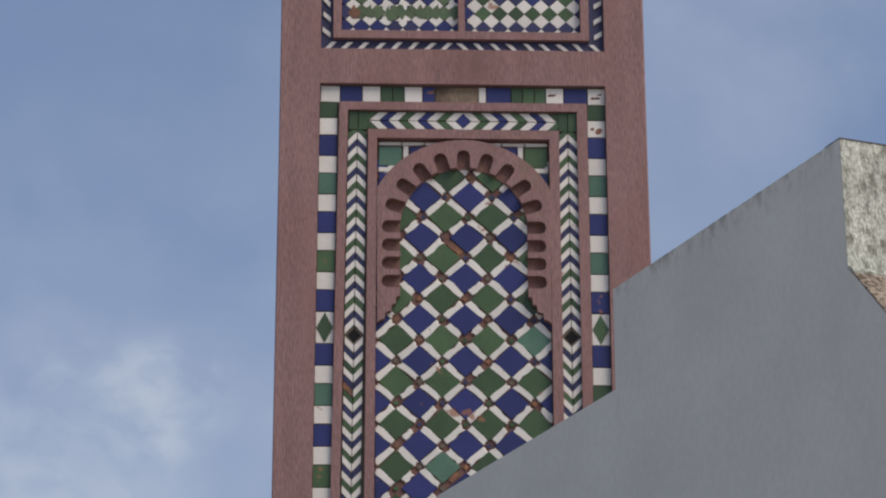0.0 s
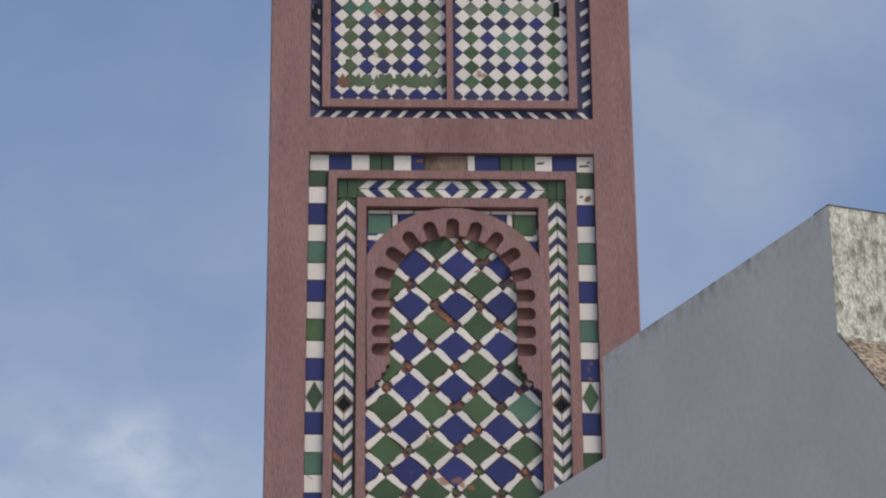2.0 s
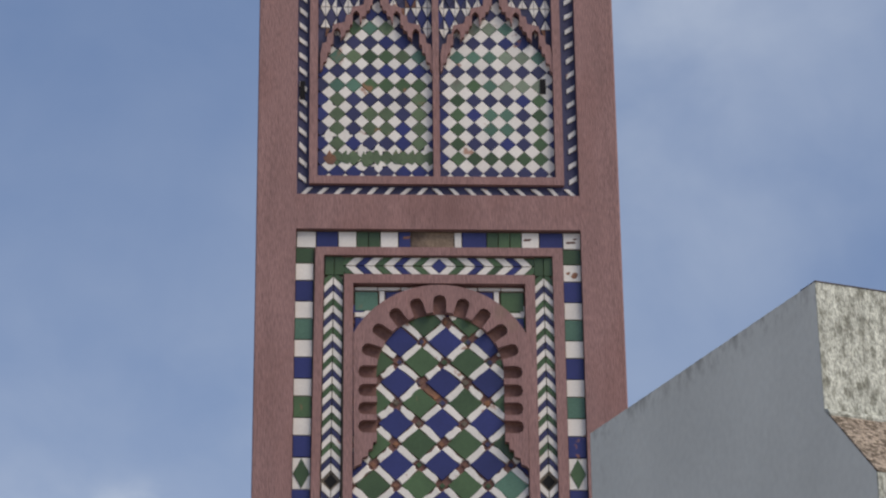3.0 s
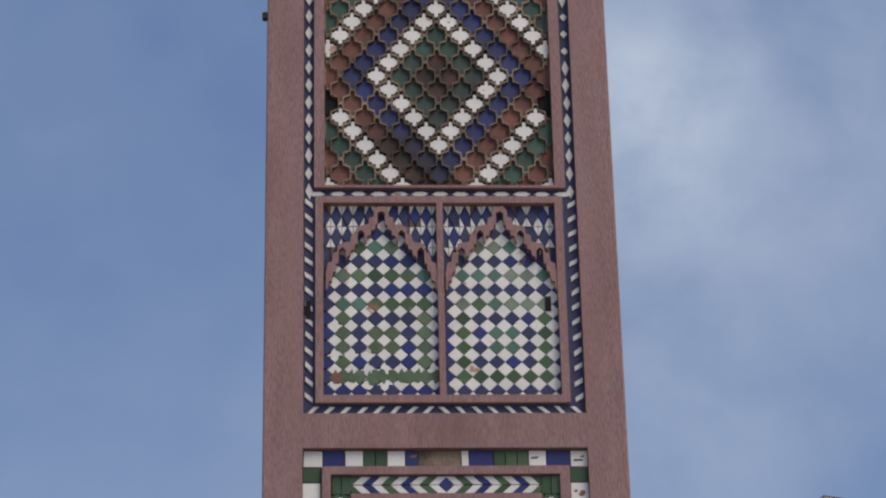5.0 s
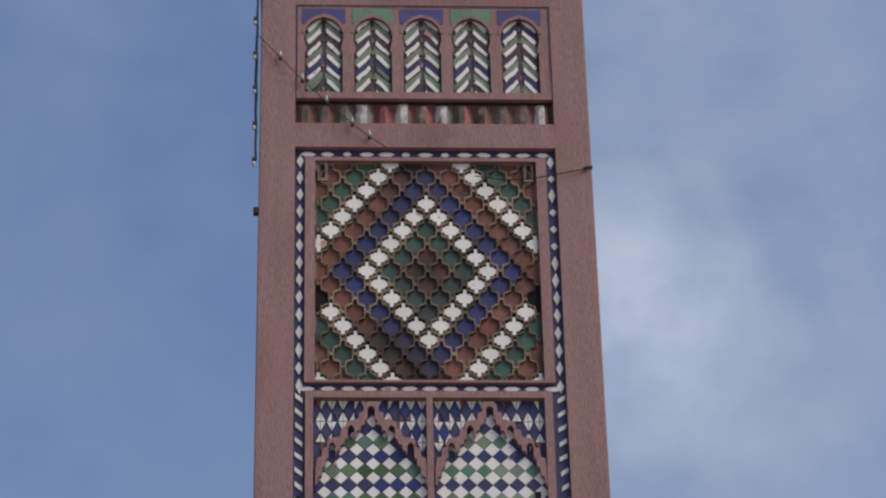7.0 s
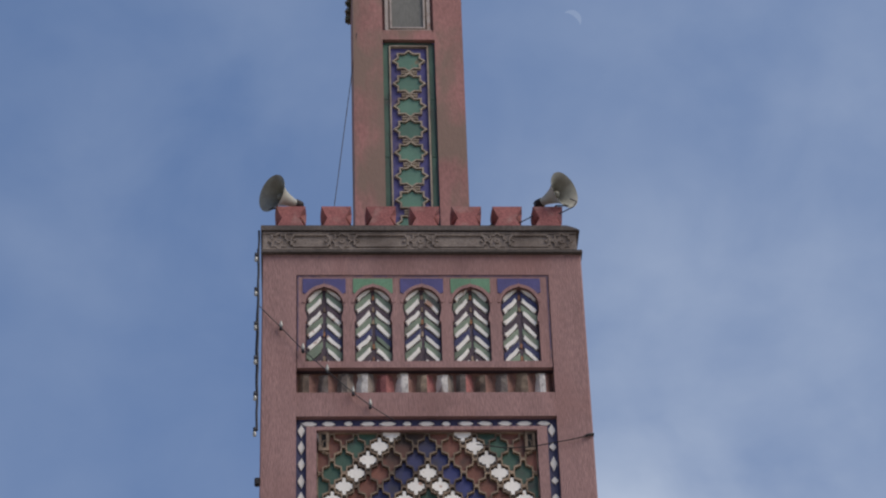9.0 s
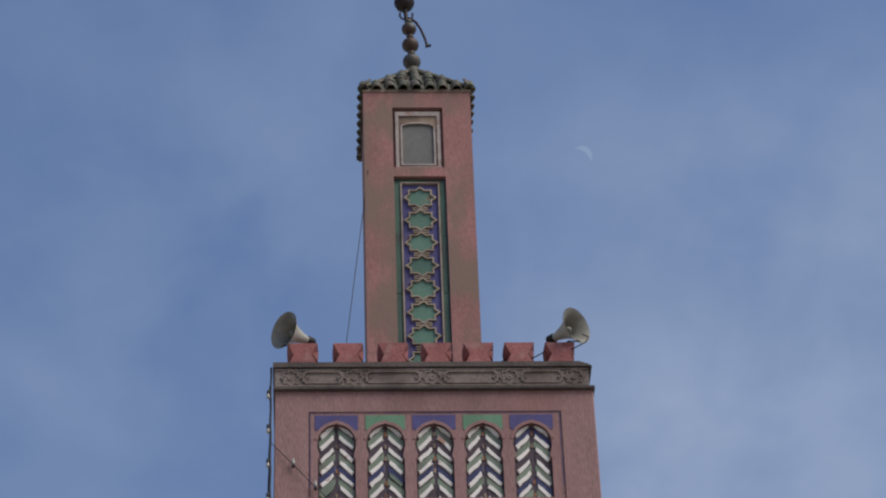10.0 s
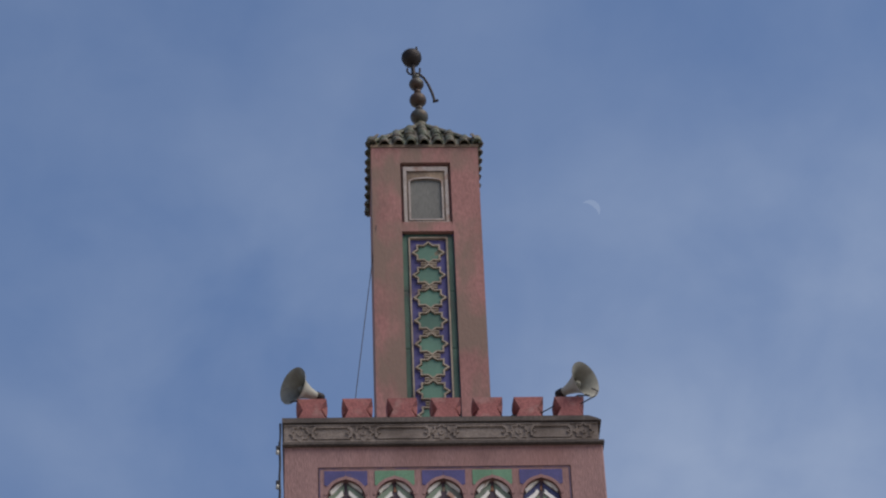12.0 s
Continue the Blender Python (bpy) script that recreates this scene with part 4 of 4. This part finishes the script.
# ---- the lantern above: a slim pink turret with a window and a strip of stars ----
LX, LH, LF = -0.048, 0.768, 1.25
lantern = part("lantern", box("lantern", LX - LH, LX + LH, LF + 0.11, LF + 2 * LH, 23.3, 29.06, M["plaster_old"], 0.01), minaret, label="slim stained pink turret on the roof")
WIN = (LX - 0.356, LX + 0.362, 27.62, 28.77)
STR = (LX - 0.356, LX + 0.374, 23.32, 27.49)
part("turret_face", plate("turret_face", rect_of(LX - LH, LX + LH, 23.3, 29.06), [rect_of(*WIN), rect_of(*STR)], LF, LF + 0.112, M["plaster_old"]), lantern, label="stained pink and brown plaster face")
part("eave_band", box("eave_band", LX - LH - 0.012, LX + LH + 0.012, LF - 0.015, LF + 2 * LH + 0.015, 29.055, 29.10, M["mortar"]), lantern)
wc = (WIN[0] + WIN[1]) / 2
part("window_recess", box("window_recess", WIN[0], WIN[1], LF + 0.085, LF + 0.115, WIN[2], WIN[3], M["plaster_old"]), lantern)


def arch_open(hw, z0, zs, rise):
    return [(wc - hw, z0), (wc + hw, z0)] + [(wc + hw * math.cos(radians(a)), zs + rise * math.sin(radians(a)) ** 0.8) for a in range(0, 181, 15)]


window = part("turret_window", plate("turret_window", rect_of(WIN[0] + 0.04, WIN[1] - 0.04, WIN[2] + 0.05, WIN[3] - 0.055), [rect_of(WIN[0] + 0.086, WIN[1] - 0.086, WIN[2] + 0.075, WIN[3] - 0.13)], LF + 0.03, LF + 0.09, M["frame_white"]), lantern, label="arched window in a flaking white frame")
part("inner_frame", plate("inner_frame", rect_of(WIN[0] + 0.085, WIN[1] - 0.085, WIN[2] + 0.06, WIN[3] - 0.13), [arch_open(0.225, WIN[2] + 0.13, WIN[3] - 0.33, 0.07)], LF + 0.052, LF + 0.09, M["mortar"]), lantern)
part("blind", box("blind", wc - 0.24, wc + 0.24, LF + 0.078, LF + 0.09, WIN[2] + 0.10, WIN[3] - 0.2, M["shutter"]), lantern, label="grey closed blind")
part("inner_bead", plate("inner_bead", arch_open(0.248, WIN[2] + 0.11, WIN[3] - 0.33, 0.09), [arch_open(0.222, WIN[2] + 0.135, WIN[3] - 0.33, 0.068)], LF + 0.044, LF + 0.054, M["frame_white"]), lantern)
part("sill", box("sill", WIN[0], WIN[1], LF + 0.01, LF + 0.1, WIN[2], WIN[2] + 0.055, M["plaster_old"], 0.008), lantern)
# strip of interlaced stars
part("strip_bed", box("strip_bed", STR[0], STR[1], LF + 0.075, LF + 0.115, STR[2], STR[3], M["paint_blue"]), lantern, label="blue tile ground of the star strip")
sc = (STR[0] + STR[1]) / 2 - 0.004
for s in (-1, 1):
    for k in range(4):
        zc = 27.45 - 1.0 * k - 0.5
        lay(lantern, "edge_tile", rect_of(-0.040, 0.040, -0.499, 0.499), (sc + s * 0.321, zc), "cell_green", LF + 0.076, 0.02, 0.05)
    part("rib", box("rib", sc + s * 0.264 - 0.012, sc + s * 0.264 + 0.012, LF + 0.03, LF + 0.08, 23.32, 27.41, M["rib_light"], 0.004), lantern)
part("rib", box("rib", sc - 0.276, sc + 0.276, LF + 0.03, LF + 0.08, 27.385, 27.41, M["rib_light"], 0.004), lantern)
lay(lantern, "edge_tile", rect_of(-0.335, 0.335, -0.03, 0.03), (sc, 27.45), "cell_green", LF + 0.076, 0.018)
SP = 0.4015
for k in range(10):
    zc = 27.135 - SP * k
    if zc < 23.3:
        break
    o = star(0.236, 8, 0.75, 1.0, 0.845)
    lay(lantern, "star_tile", scaled(o, 0.84), (sc, zc), "teal", LF + 0.076, 0.014, 0.04)
    part("star_rib", plate("star_rib", [(x + sc, z + zc) for x, z in o], [[(x * 0.86 + sc, z * 0.86 + zc) for x, z in o]], LF + 0.035, LF + 0.08, M["rib_light"]), lantern)
    for s in (-1, 1):
        zz = zc - SP / 2
        # the bands cross between two stars and run out to the edge
        for t in (-1, 1):
            arm = [(0.0, zz), (0.050 * s, zz + 0.030 * t), (0.112 * s, zz + 0.026 * t), (0.112 * s, zz + 0.010 * t), (0.058 * s, zz + 0.012 * t)]
            part("knot_rib", plate("knot_rib", [(q + sc, v) for q, v in arm], [], LF + 0.042, LF + 0.08, M["rib_light"]), lantern)

# ---- hipped roof of barrel tiles ----
RC = Vector((LX, LF + LH, 0))
RB, RZ, RT = 0.775, 29.11, 30.15
rv = [(RC.x + sx * RB, RC.y + sy * RB, RZ) for sx, sy in ((-1, -1), (1, -1), (1, 1), (-1, 1))] + [(RC.x, RC.y, RT)]
roof = part("roof", mesh_of("roof", rv, [(0, 1, 2, 3), (0, 1, 4), (1, 2, 4), (2, 3, 4), (3, 0, 4)], M["roof_tile"]), minaret, label="hipped roof of mossy green barrel tiles")
slope_len = math.hypot(RB, RT - RZ)
rise = math.atan2(RT - RZ, RB)


def barrel(r0, r1, length, sides=8):
    """A half-round tile, its mouth at the origin, running up y."""
    verts = []
    for y, r in ((0, r0), (length, r1)):
        for rr in (r, r - 0.018):
            verts += [(rr * math.cos(math.pi * i / sides), y, rr * math.sin(math.pi * i / sides)) for i in range(sides + 1)]
    n = sides + 1
    faces = []
    for i in range(sides):
        faces += [(i, i + 1, 2 * n + i + 1, 2 * n + i), (n + i, 3 * n + i, 3 * n + i + 1, n + i + 1), (i, n + i, n + i + 1, i + 1), (2 * n + i, 2 * n + i + 1, 3 * n + i + 1, 3 * n + i)]
    me = mesh_of("roof_tile", verts, faces, M["roof_tile"])
    for f in me.polygons:
        f.use_smooth = len(f.vertices) == 4
    return me


tile = barrel(0.078, 0.066, 0.22)
hip_tile = barrel(0.060, 0.054, 0.20)
for side in range(4):
    spin = Matrix.Translation((RC.x, RC.y, 0)) @ Matrix.Rotation(math.pi / 2 * side, 4, "Z")
    for k in range(-4, 5):
        x = k * 0.192
        run = slope_len * (1 - abs(x) / RB) - 0.02
        s = -0.035
        while s + 0.15 < run or s < 0:
            z = RZ + max(s, -0.05) * math.sin(rise)
            m = spin @ Matrix.Translation((x + rnd.gauss(0, 0.006), -RB + s * math.cos(rise), z + rnd.uniform(0, 0.02))) @ Matrix.Rotation(rise + rnd.gauss(0, 0.04), 4, "X") @ Matrix.Rotation(rnd.gauss(0, 0.05), 4, "Y")
            part("roof_tile", tile, roof, turn=m)
            s += 0.165
    # hip ridge
    h = math.hypot(RB * math.sqrt(2), RT - RZ)
    hr = math.atan2(RT - RZ, RB * math.sqrt(2))
    spin2 = Matrix.Translation((RC.x, RC.y, 0)) @ Matrix.Rotation(math.pi / 2 * side + math.pi / 4, 4, "Z")
    s = 0.0
    while s < h - 0.15:
        m = spin2 @ Matrix.Translation((0, -RB * math.sqrt(2) + s * math.cos(hr), RZ + 0.005 + s * math.sin(hr))) @ Matrix.Rotation(hr + rnd.gauss(0, 0.03), 4, "X")
        part("roof_tile", hip_tile, roof, turn=m)
        s += 0.13
part("roof_cap", turned("roof_cap", [(0.001, 0.24), (0.07, 0.2), (0.10, 0.1), (0.14, 0.0), (0.001, 0.0)], M["roof_tile"], 12), roof, (RC.x, RC.y, 30.0))

# ---- finial: a leaning rod with three balls, a spiked top ball and a bent hook ----
finial = thing("finial", "leaning tarnished copper finial with balls on the roof", "finial", (LX, LF + LH, 30.07))


def ball(r, squash=0.9):
    return turned("ball", [(max(0.001, r * math.sin(math.pi * i / 14)), -r * squash * math.cos(math.pi * i / 14)) for i in range(15)], M["copper"], 20)


part("rod", rod("rod", [(0.0, 0, 0), (-0.03, 0, 0.6), (-0.075, 0, 1.0), (-0.10, 0, 1.35)], 0.032, M["iron"]), finial)
for x, z, r in ((-0.022, 0.265, 0.135), (-0.034, 0.600, 0.128), (-0.048, 0.925, 0.112)):
    part("ball", ball(r), finial, (x, 0, z))
    part("collar", turned("collar", [(0.03, -0.04), (0.055, -0.02), (0.055, 0.02), (0.03, 0.04)], M["copper"], 14), finial, (x, 0, z + r + 0.03))
part("ball", turned("ball", [(0.001, -0.135), (0.06, -0.13), (0.122, -0.088), (0.155, -0.01), (0.149, 0.055), (0.115, 0.105), (0.07, 0.118), (0.001, 0.112)], M["iron"], 20), finial, (-0.108, 0, 1.46), label="dark rusted top ball")
for pts in ([(-0.08, 0, 1.52), (-0.045, 0, 1.58), (-0.025, 0, 1.63), (-0.03, 0, 1.69)], [(-0.19, 0, 1.51), (-0.205, 0, 1.55), (-0.20, 0, 1.59)],
            [(-0.10, 0, 1.12), (-0.15, 0, 1.14), (-0.18, 0, 1.19), (-0.175, 0, 1.25)], [(-0.08, 0, 1.12), (-0.02, 0, 1.13), (0.01, 0, 1.18), (0.012, 0, 1.25)]):
    part("spike", rod("spike", pts, 0.016, M["iron"]), finial)
part("hook", rod("hook", [(-0.07, 0, 1.15), (0.0, 0, 1.13), (0.07, 0, 1.05), (0.13, 0, 0.92), (0.18, 0, 0.76), (0.21, 0, 0.62), (0.20, 0, 0.57), (0.235, 0, 0.585), (0.27, 0, 0.60)], 0.021, M["iron"]), finial, label="bent drooping iron rod")

# ---- horn loudspeakers on the corner battlements ----
def loudspeaker(x, y, z, way):
    ob = thing("horn_loudspeaker", "weathered grey horn loudspeaker on the battlement", "loudspeaker", (x, y, z), "loudspeakers on the battlements")
    # the bell's axis runs along local +z from the driver to the mouth
    turn = Vector(way).to_track_quat("Z", "Y").to_matrix().to_4x4()
    prof = [(0.05, 0.0), (0.06, 0.06), (0.085, 0.15), (0.12, 0.24), (0.170, 0.32), (0.222, 0.37), (0.250, 0.387), (0.256, 0.396)]
    part("bell", turned("bell", prof, M["horn"], 28), ob, turn=turn)
    part("bell_inside", turned("bell_inside", [(r - 0.010 if k < 7 else r, h + 0.004) for k, (r, h) in enumerate(prof)], M["horn_in"], 28), ob, turn=turn)
    part("throat", turned("throat", [(0.001, 0.30), (0.02, 0.295), (0.045, 0.27), (0.055, 0.2), (0.03, 0.1)], M["horn_in"], 16), ob, turn=turn)
    part("driver", turned("driver", [(0.001, -0.10), (0.055, -0.10), (0.065, -0.08), (0.065, 0.0), (0.05, 0.02)], M["iron"], 18), ob, turn=turn, label="dark driver housing")
    c = turn @ Vector((0, 0, 0.37))
    out = Vector((way[0], way[1], 0))
    foot = Vector((0.0, -0.02, -0.20))
    part("bracket", rod("bracket", [c + Vector((0, 0, -0.225)), c + out * 0.07 + Vector((0, 0, -0.28)), foot + out * 0.25, foot], 0.011, M["iron"]), ob, label="bent metal bracket")
    return ob


loudspeaker(-1.615, 0.26, 23.895, (-0.76, -0.64, -0.05))
loudspeaker(1.60, 0.26, 23.920, (0.68, -0.72, -0.03))

# ---- cables and strings of bulbs ----
string = thing("light_string", "black cable with small bulbs slung across the tower", "light string")
pts = [(-2.07, -0.02, 22.10), (-1.80, -0.05, 21.76), (-1.526, -0.055, 21.42), (-1.226, -0.06, 21.10), (-0.909, -0.06, 20.78), (-0.70, -0.05, 20.60), (-0.54, -0.03, 20.49), (-0.38, 0.01, 20.40)]
part("cable", rod("cable", pts, 0.006, M["cable"]), string)
drop = [(-2.078 + 0.004 * math.sin(k * 1.7), -0.02 - 0.01 * math.cos(k * 2.1), 23.25 - 0.13 * k) for k in range(24)]
part("cable", rod("cable", drop, 0.014, M["cable"]), string)
part("cable", rod("cable", [(x - 0.014 - 0.006 * math.sin(z * 3), y + 0.02, z) for x, y, z in drop[2:]], 0.009, M["cable"]), string)
bulb = turned("bulb", [(0.001, -0.045), (0.018, -0.035), (0.024, -0.01), (0.018, 0.015), (0.014, 0.03), (0.012, 0.05), (0.001, 0.05)], M["bulb"], 12)
socket = turned("socket", [(0.001, 0.03), (0.019, 0.03), (0.019, 0.085), (0.001, 0.09)], M["cable"], 10)
for p in pts[1:5] + [pts[5]]:
    part("bulb", bulb, string, (p[0] + 0.01, p[1], p[2] + 0.03))
    part("socket", socket, string, (p[0] + 0.01, p[1], p[2] - 0.08))
for k in (3, 7, 11, 15, 19, 23):
    x, y, z = drop[k]
    part("bulb", bulb, string, (x - 0.03, y, z - 0.05))
    part("socket", socket, string, (x - 0.03, y, z - 0.05))
hanger = thing("wire_hanger", "short rusty wire held by a hook on the tower edge", "wire")
part("wire", rod("wire", [(2.0, -0.03, 20.17), (1.75, -0.04, 20.10), (1.5, -0.035, 20.05), (1.25, 0.0, 20.02), (0.95, 0.02, 20.02), (0.6, 0.03, 20.08)], 0.007, M["iron"]), hanger)
part("hook", rod("hook", [(2.03, 0.05, 20.20), (2.03, -0.02, 20.19), (1.97, -0.035, 20.17), (1.93, -0.02, 20.155)], 0.018, M["iron"]), hanger)
trail = thing("speaker_wire", "thin dark wire trailing between the battlements", "wire")
part("wire", rod("wire", [(1.95, 0.02, 23.80), (2.02, -0.03, 23.72), (1.97, -0.05, 23.62), (1.80, 0.0, 23.55), (1.45, 0.10, 23.58), (1.30, 0.12, 23.50), (0.92, 0.12, 23.46), (0.80, 0.14, 23.40)], 0.008, M["cable"]), trail)
clamp = thing("cable_clamp", "small dark clamp on the tower edge", "clamp")
part("clamp_body", box("clamp_body", -2.10, -2.03, -0.01, 0.06, 19.50, 19.60, M["iron"], 0.01), clamp)
stay = thing("stay_wire", "thin dark wire running up the turret", "wire")
part("wire", rod("wire", [(-1.14, 0.9, 23.4), (-1.10, 1.0, 24.4), (-0.97, 1.2, 25.7), (-0.83, 1.30, 27.0), (-0.765, 1.245, 27.6)], 0.006, M["cable"]), stay)

# ---- the pale day moon, far beyond ----
mw = Vector((0.10272501, 0.76057827, 0.64106807)).normalized()
mm = bpy.data.materials.new("pale_moon")
mm.use_nodes = True
mn = mm.node_tree
mn.nodes.clear()
mo, me_, mt, mx = (mn.nodes.new(k) for k in ("ShaderNodeOutputMaterial", "ShaderNodeEmission", "ShaderNodeBsdfTransparent", "ShaderNodeMixShader"))
me_.inputs["Color"].default_value, me_.inputs["Strength"].default_value = (0.50, 0.58, 0.70, 1), 1.0
mx.inputs[0].default_value = 0.17
mn.links.new(mt.outputs[0], mx.inputs[1]), mn.links.new(me_.outputs[0], mx.inputs[2]), mn.links.new(mx.outputs[0], mo.inputs["Surface"])
R = 10.5
limb = [(R * math.cos(radians(a)), R * math.sin(radians(a))) for a in range(-90, 91, 10)]
term = [(0.45 * R * math.cos(radians(a)), R * math.sin(radians(a))) for a in range(80, -90, -10)]
mv = [(x, y, 0) for x, y in limb + term]
moon_me = mesh_of("moon", mv, [tuple(range(len(mv)))], mm)
moon = new("moon", moon_me)
moon.matrix_world = look(EYE + mw * 3000, EYE + mw * 6000, 0) @ pose(0, 0, 0, 0, 0, 48)
tagged(moon, "pale half moon in the daytime sky", "moon", kind="structure")

# ---- the whitewashed house in front: a shaded side wall that runs back in two levels, and a weathered parapet face ----
HC, HD = Vector((1.844, -11.615)), Vector((-0.334, 0.9426))
HF = Vector((HD.y, -HD.x))


def house_pt(s, d, z):
    p = HC + HD * s + HF * d
    return (p.x, p.y, z)


def house_prism(name, profile, d0, d1, material):
    n = len(profile)
    verts = [house_pt(s, d0, z) for s, z in profile] + [house_pt(s, d1, z) for s, z in profile]
    faces = [tuple(range(n)), tuple(range(2 * n - 1, n - 1, -1))] + [(i, (i + 1) % n, n + (i + 1) % n, n + i) for i in range(n)]
    return mesh_of(name, verts, faces, material)


house = thing("house", "whitewashed house with a shaded side wall and lichen-stained parapet", "house", turn=Matrix())
crest = [(3.5 - 0.035 * k, 8.79 + rnd.uniform(-0.0022, 0.0012)) for k in range(100)]
part("side_wall", house_prism("side_wall", [(-0.62, 0), (7.2, 0), (7.2, 7.96), (3.56, 7.96), (3.56, 8.79), *crest, (0, 8.79), (-0.02, 7.84), (-0.10, 7.77), (-0.62, 7.24)], 0, 0.28, M["whitewash"]), house, label="grey whitewashed wall in shade")
part("front_wall", house_prism("front_wall", [(-0.632, 0), (-0.34, 0), (-0.34, 7.2), (-0.632, 7.236)], 0.001, 7, M["mossy"]), house)
part("ledge", house_prism("ledge", [(-0.03, 7.836), (-0.112, 7.776), (-0.636, 7.246), (-0.636, 7.237), (0.2, 7.237), (0.2, 7.836)], 0.001, 7, M["rubble"]), house, label="sloping brown ledge grown with lichen")
part("moulding", house_prism("moulding", [(-0.085, 7.775), (0.1, 7.775), (0.1, 7.858), (-0.03, 7.858), (-0.065, 7.845), (-0.09, 7.81)], 0.001, 7, M["mossy"]), house)
part("parapet", house_prism("parapet", [(-0.026, 7.84), (0.24, 7.84), (0.24, 8.787), (-0.006, 8.787)], 0.001, 7, M["mossy"]), house, label="weathered lichen-stained parapet face")
part("coping", house_prism("coping", [(-0.010, 8.788), (0.20, 8.788), (0.20, 8.797), (-0.008, 8.797)], 0.0, 7, M["stone_dark"]), house)
part("roof", house_prism("roof", [(0.24, 7.5), (7.19, 7.5), (7.19, 7.7), (0.24, 7.7)], 0.281, 7, M["paving"]), house, label="flat roof behind the parapet")
part("side_wall_far", house_prism("side_wall_far", [(-0.33, 0), (7.2, 0), (7.2, 7.96), (-0.33, 7.22)], 7.0, 7.28, M["whitewash"]), house)
part("back_wall", house_prism("back_wall", [(6.95, 0), (7.19, 0), (7.19, 7.95), (6.95, 7.95)], 0.282, 6.99, M["whitewash"]), house)
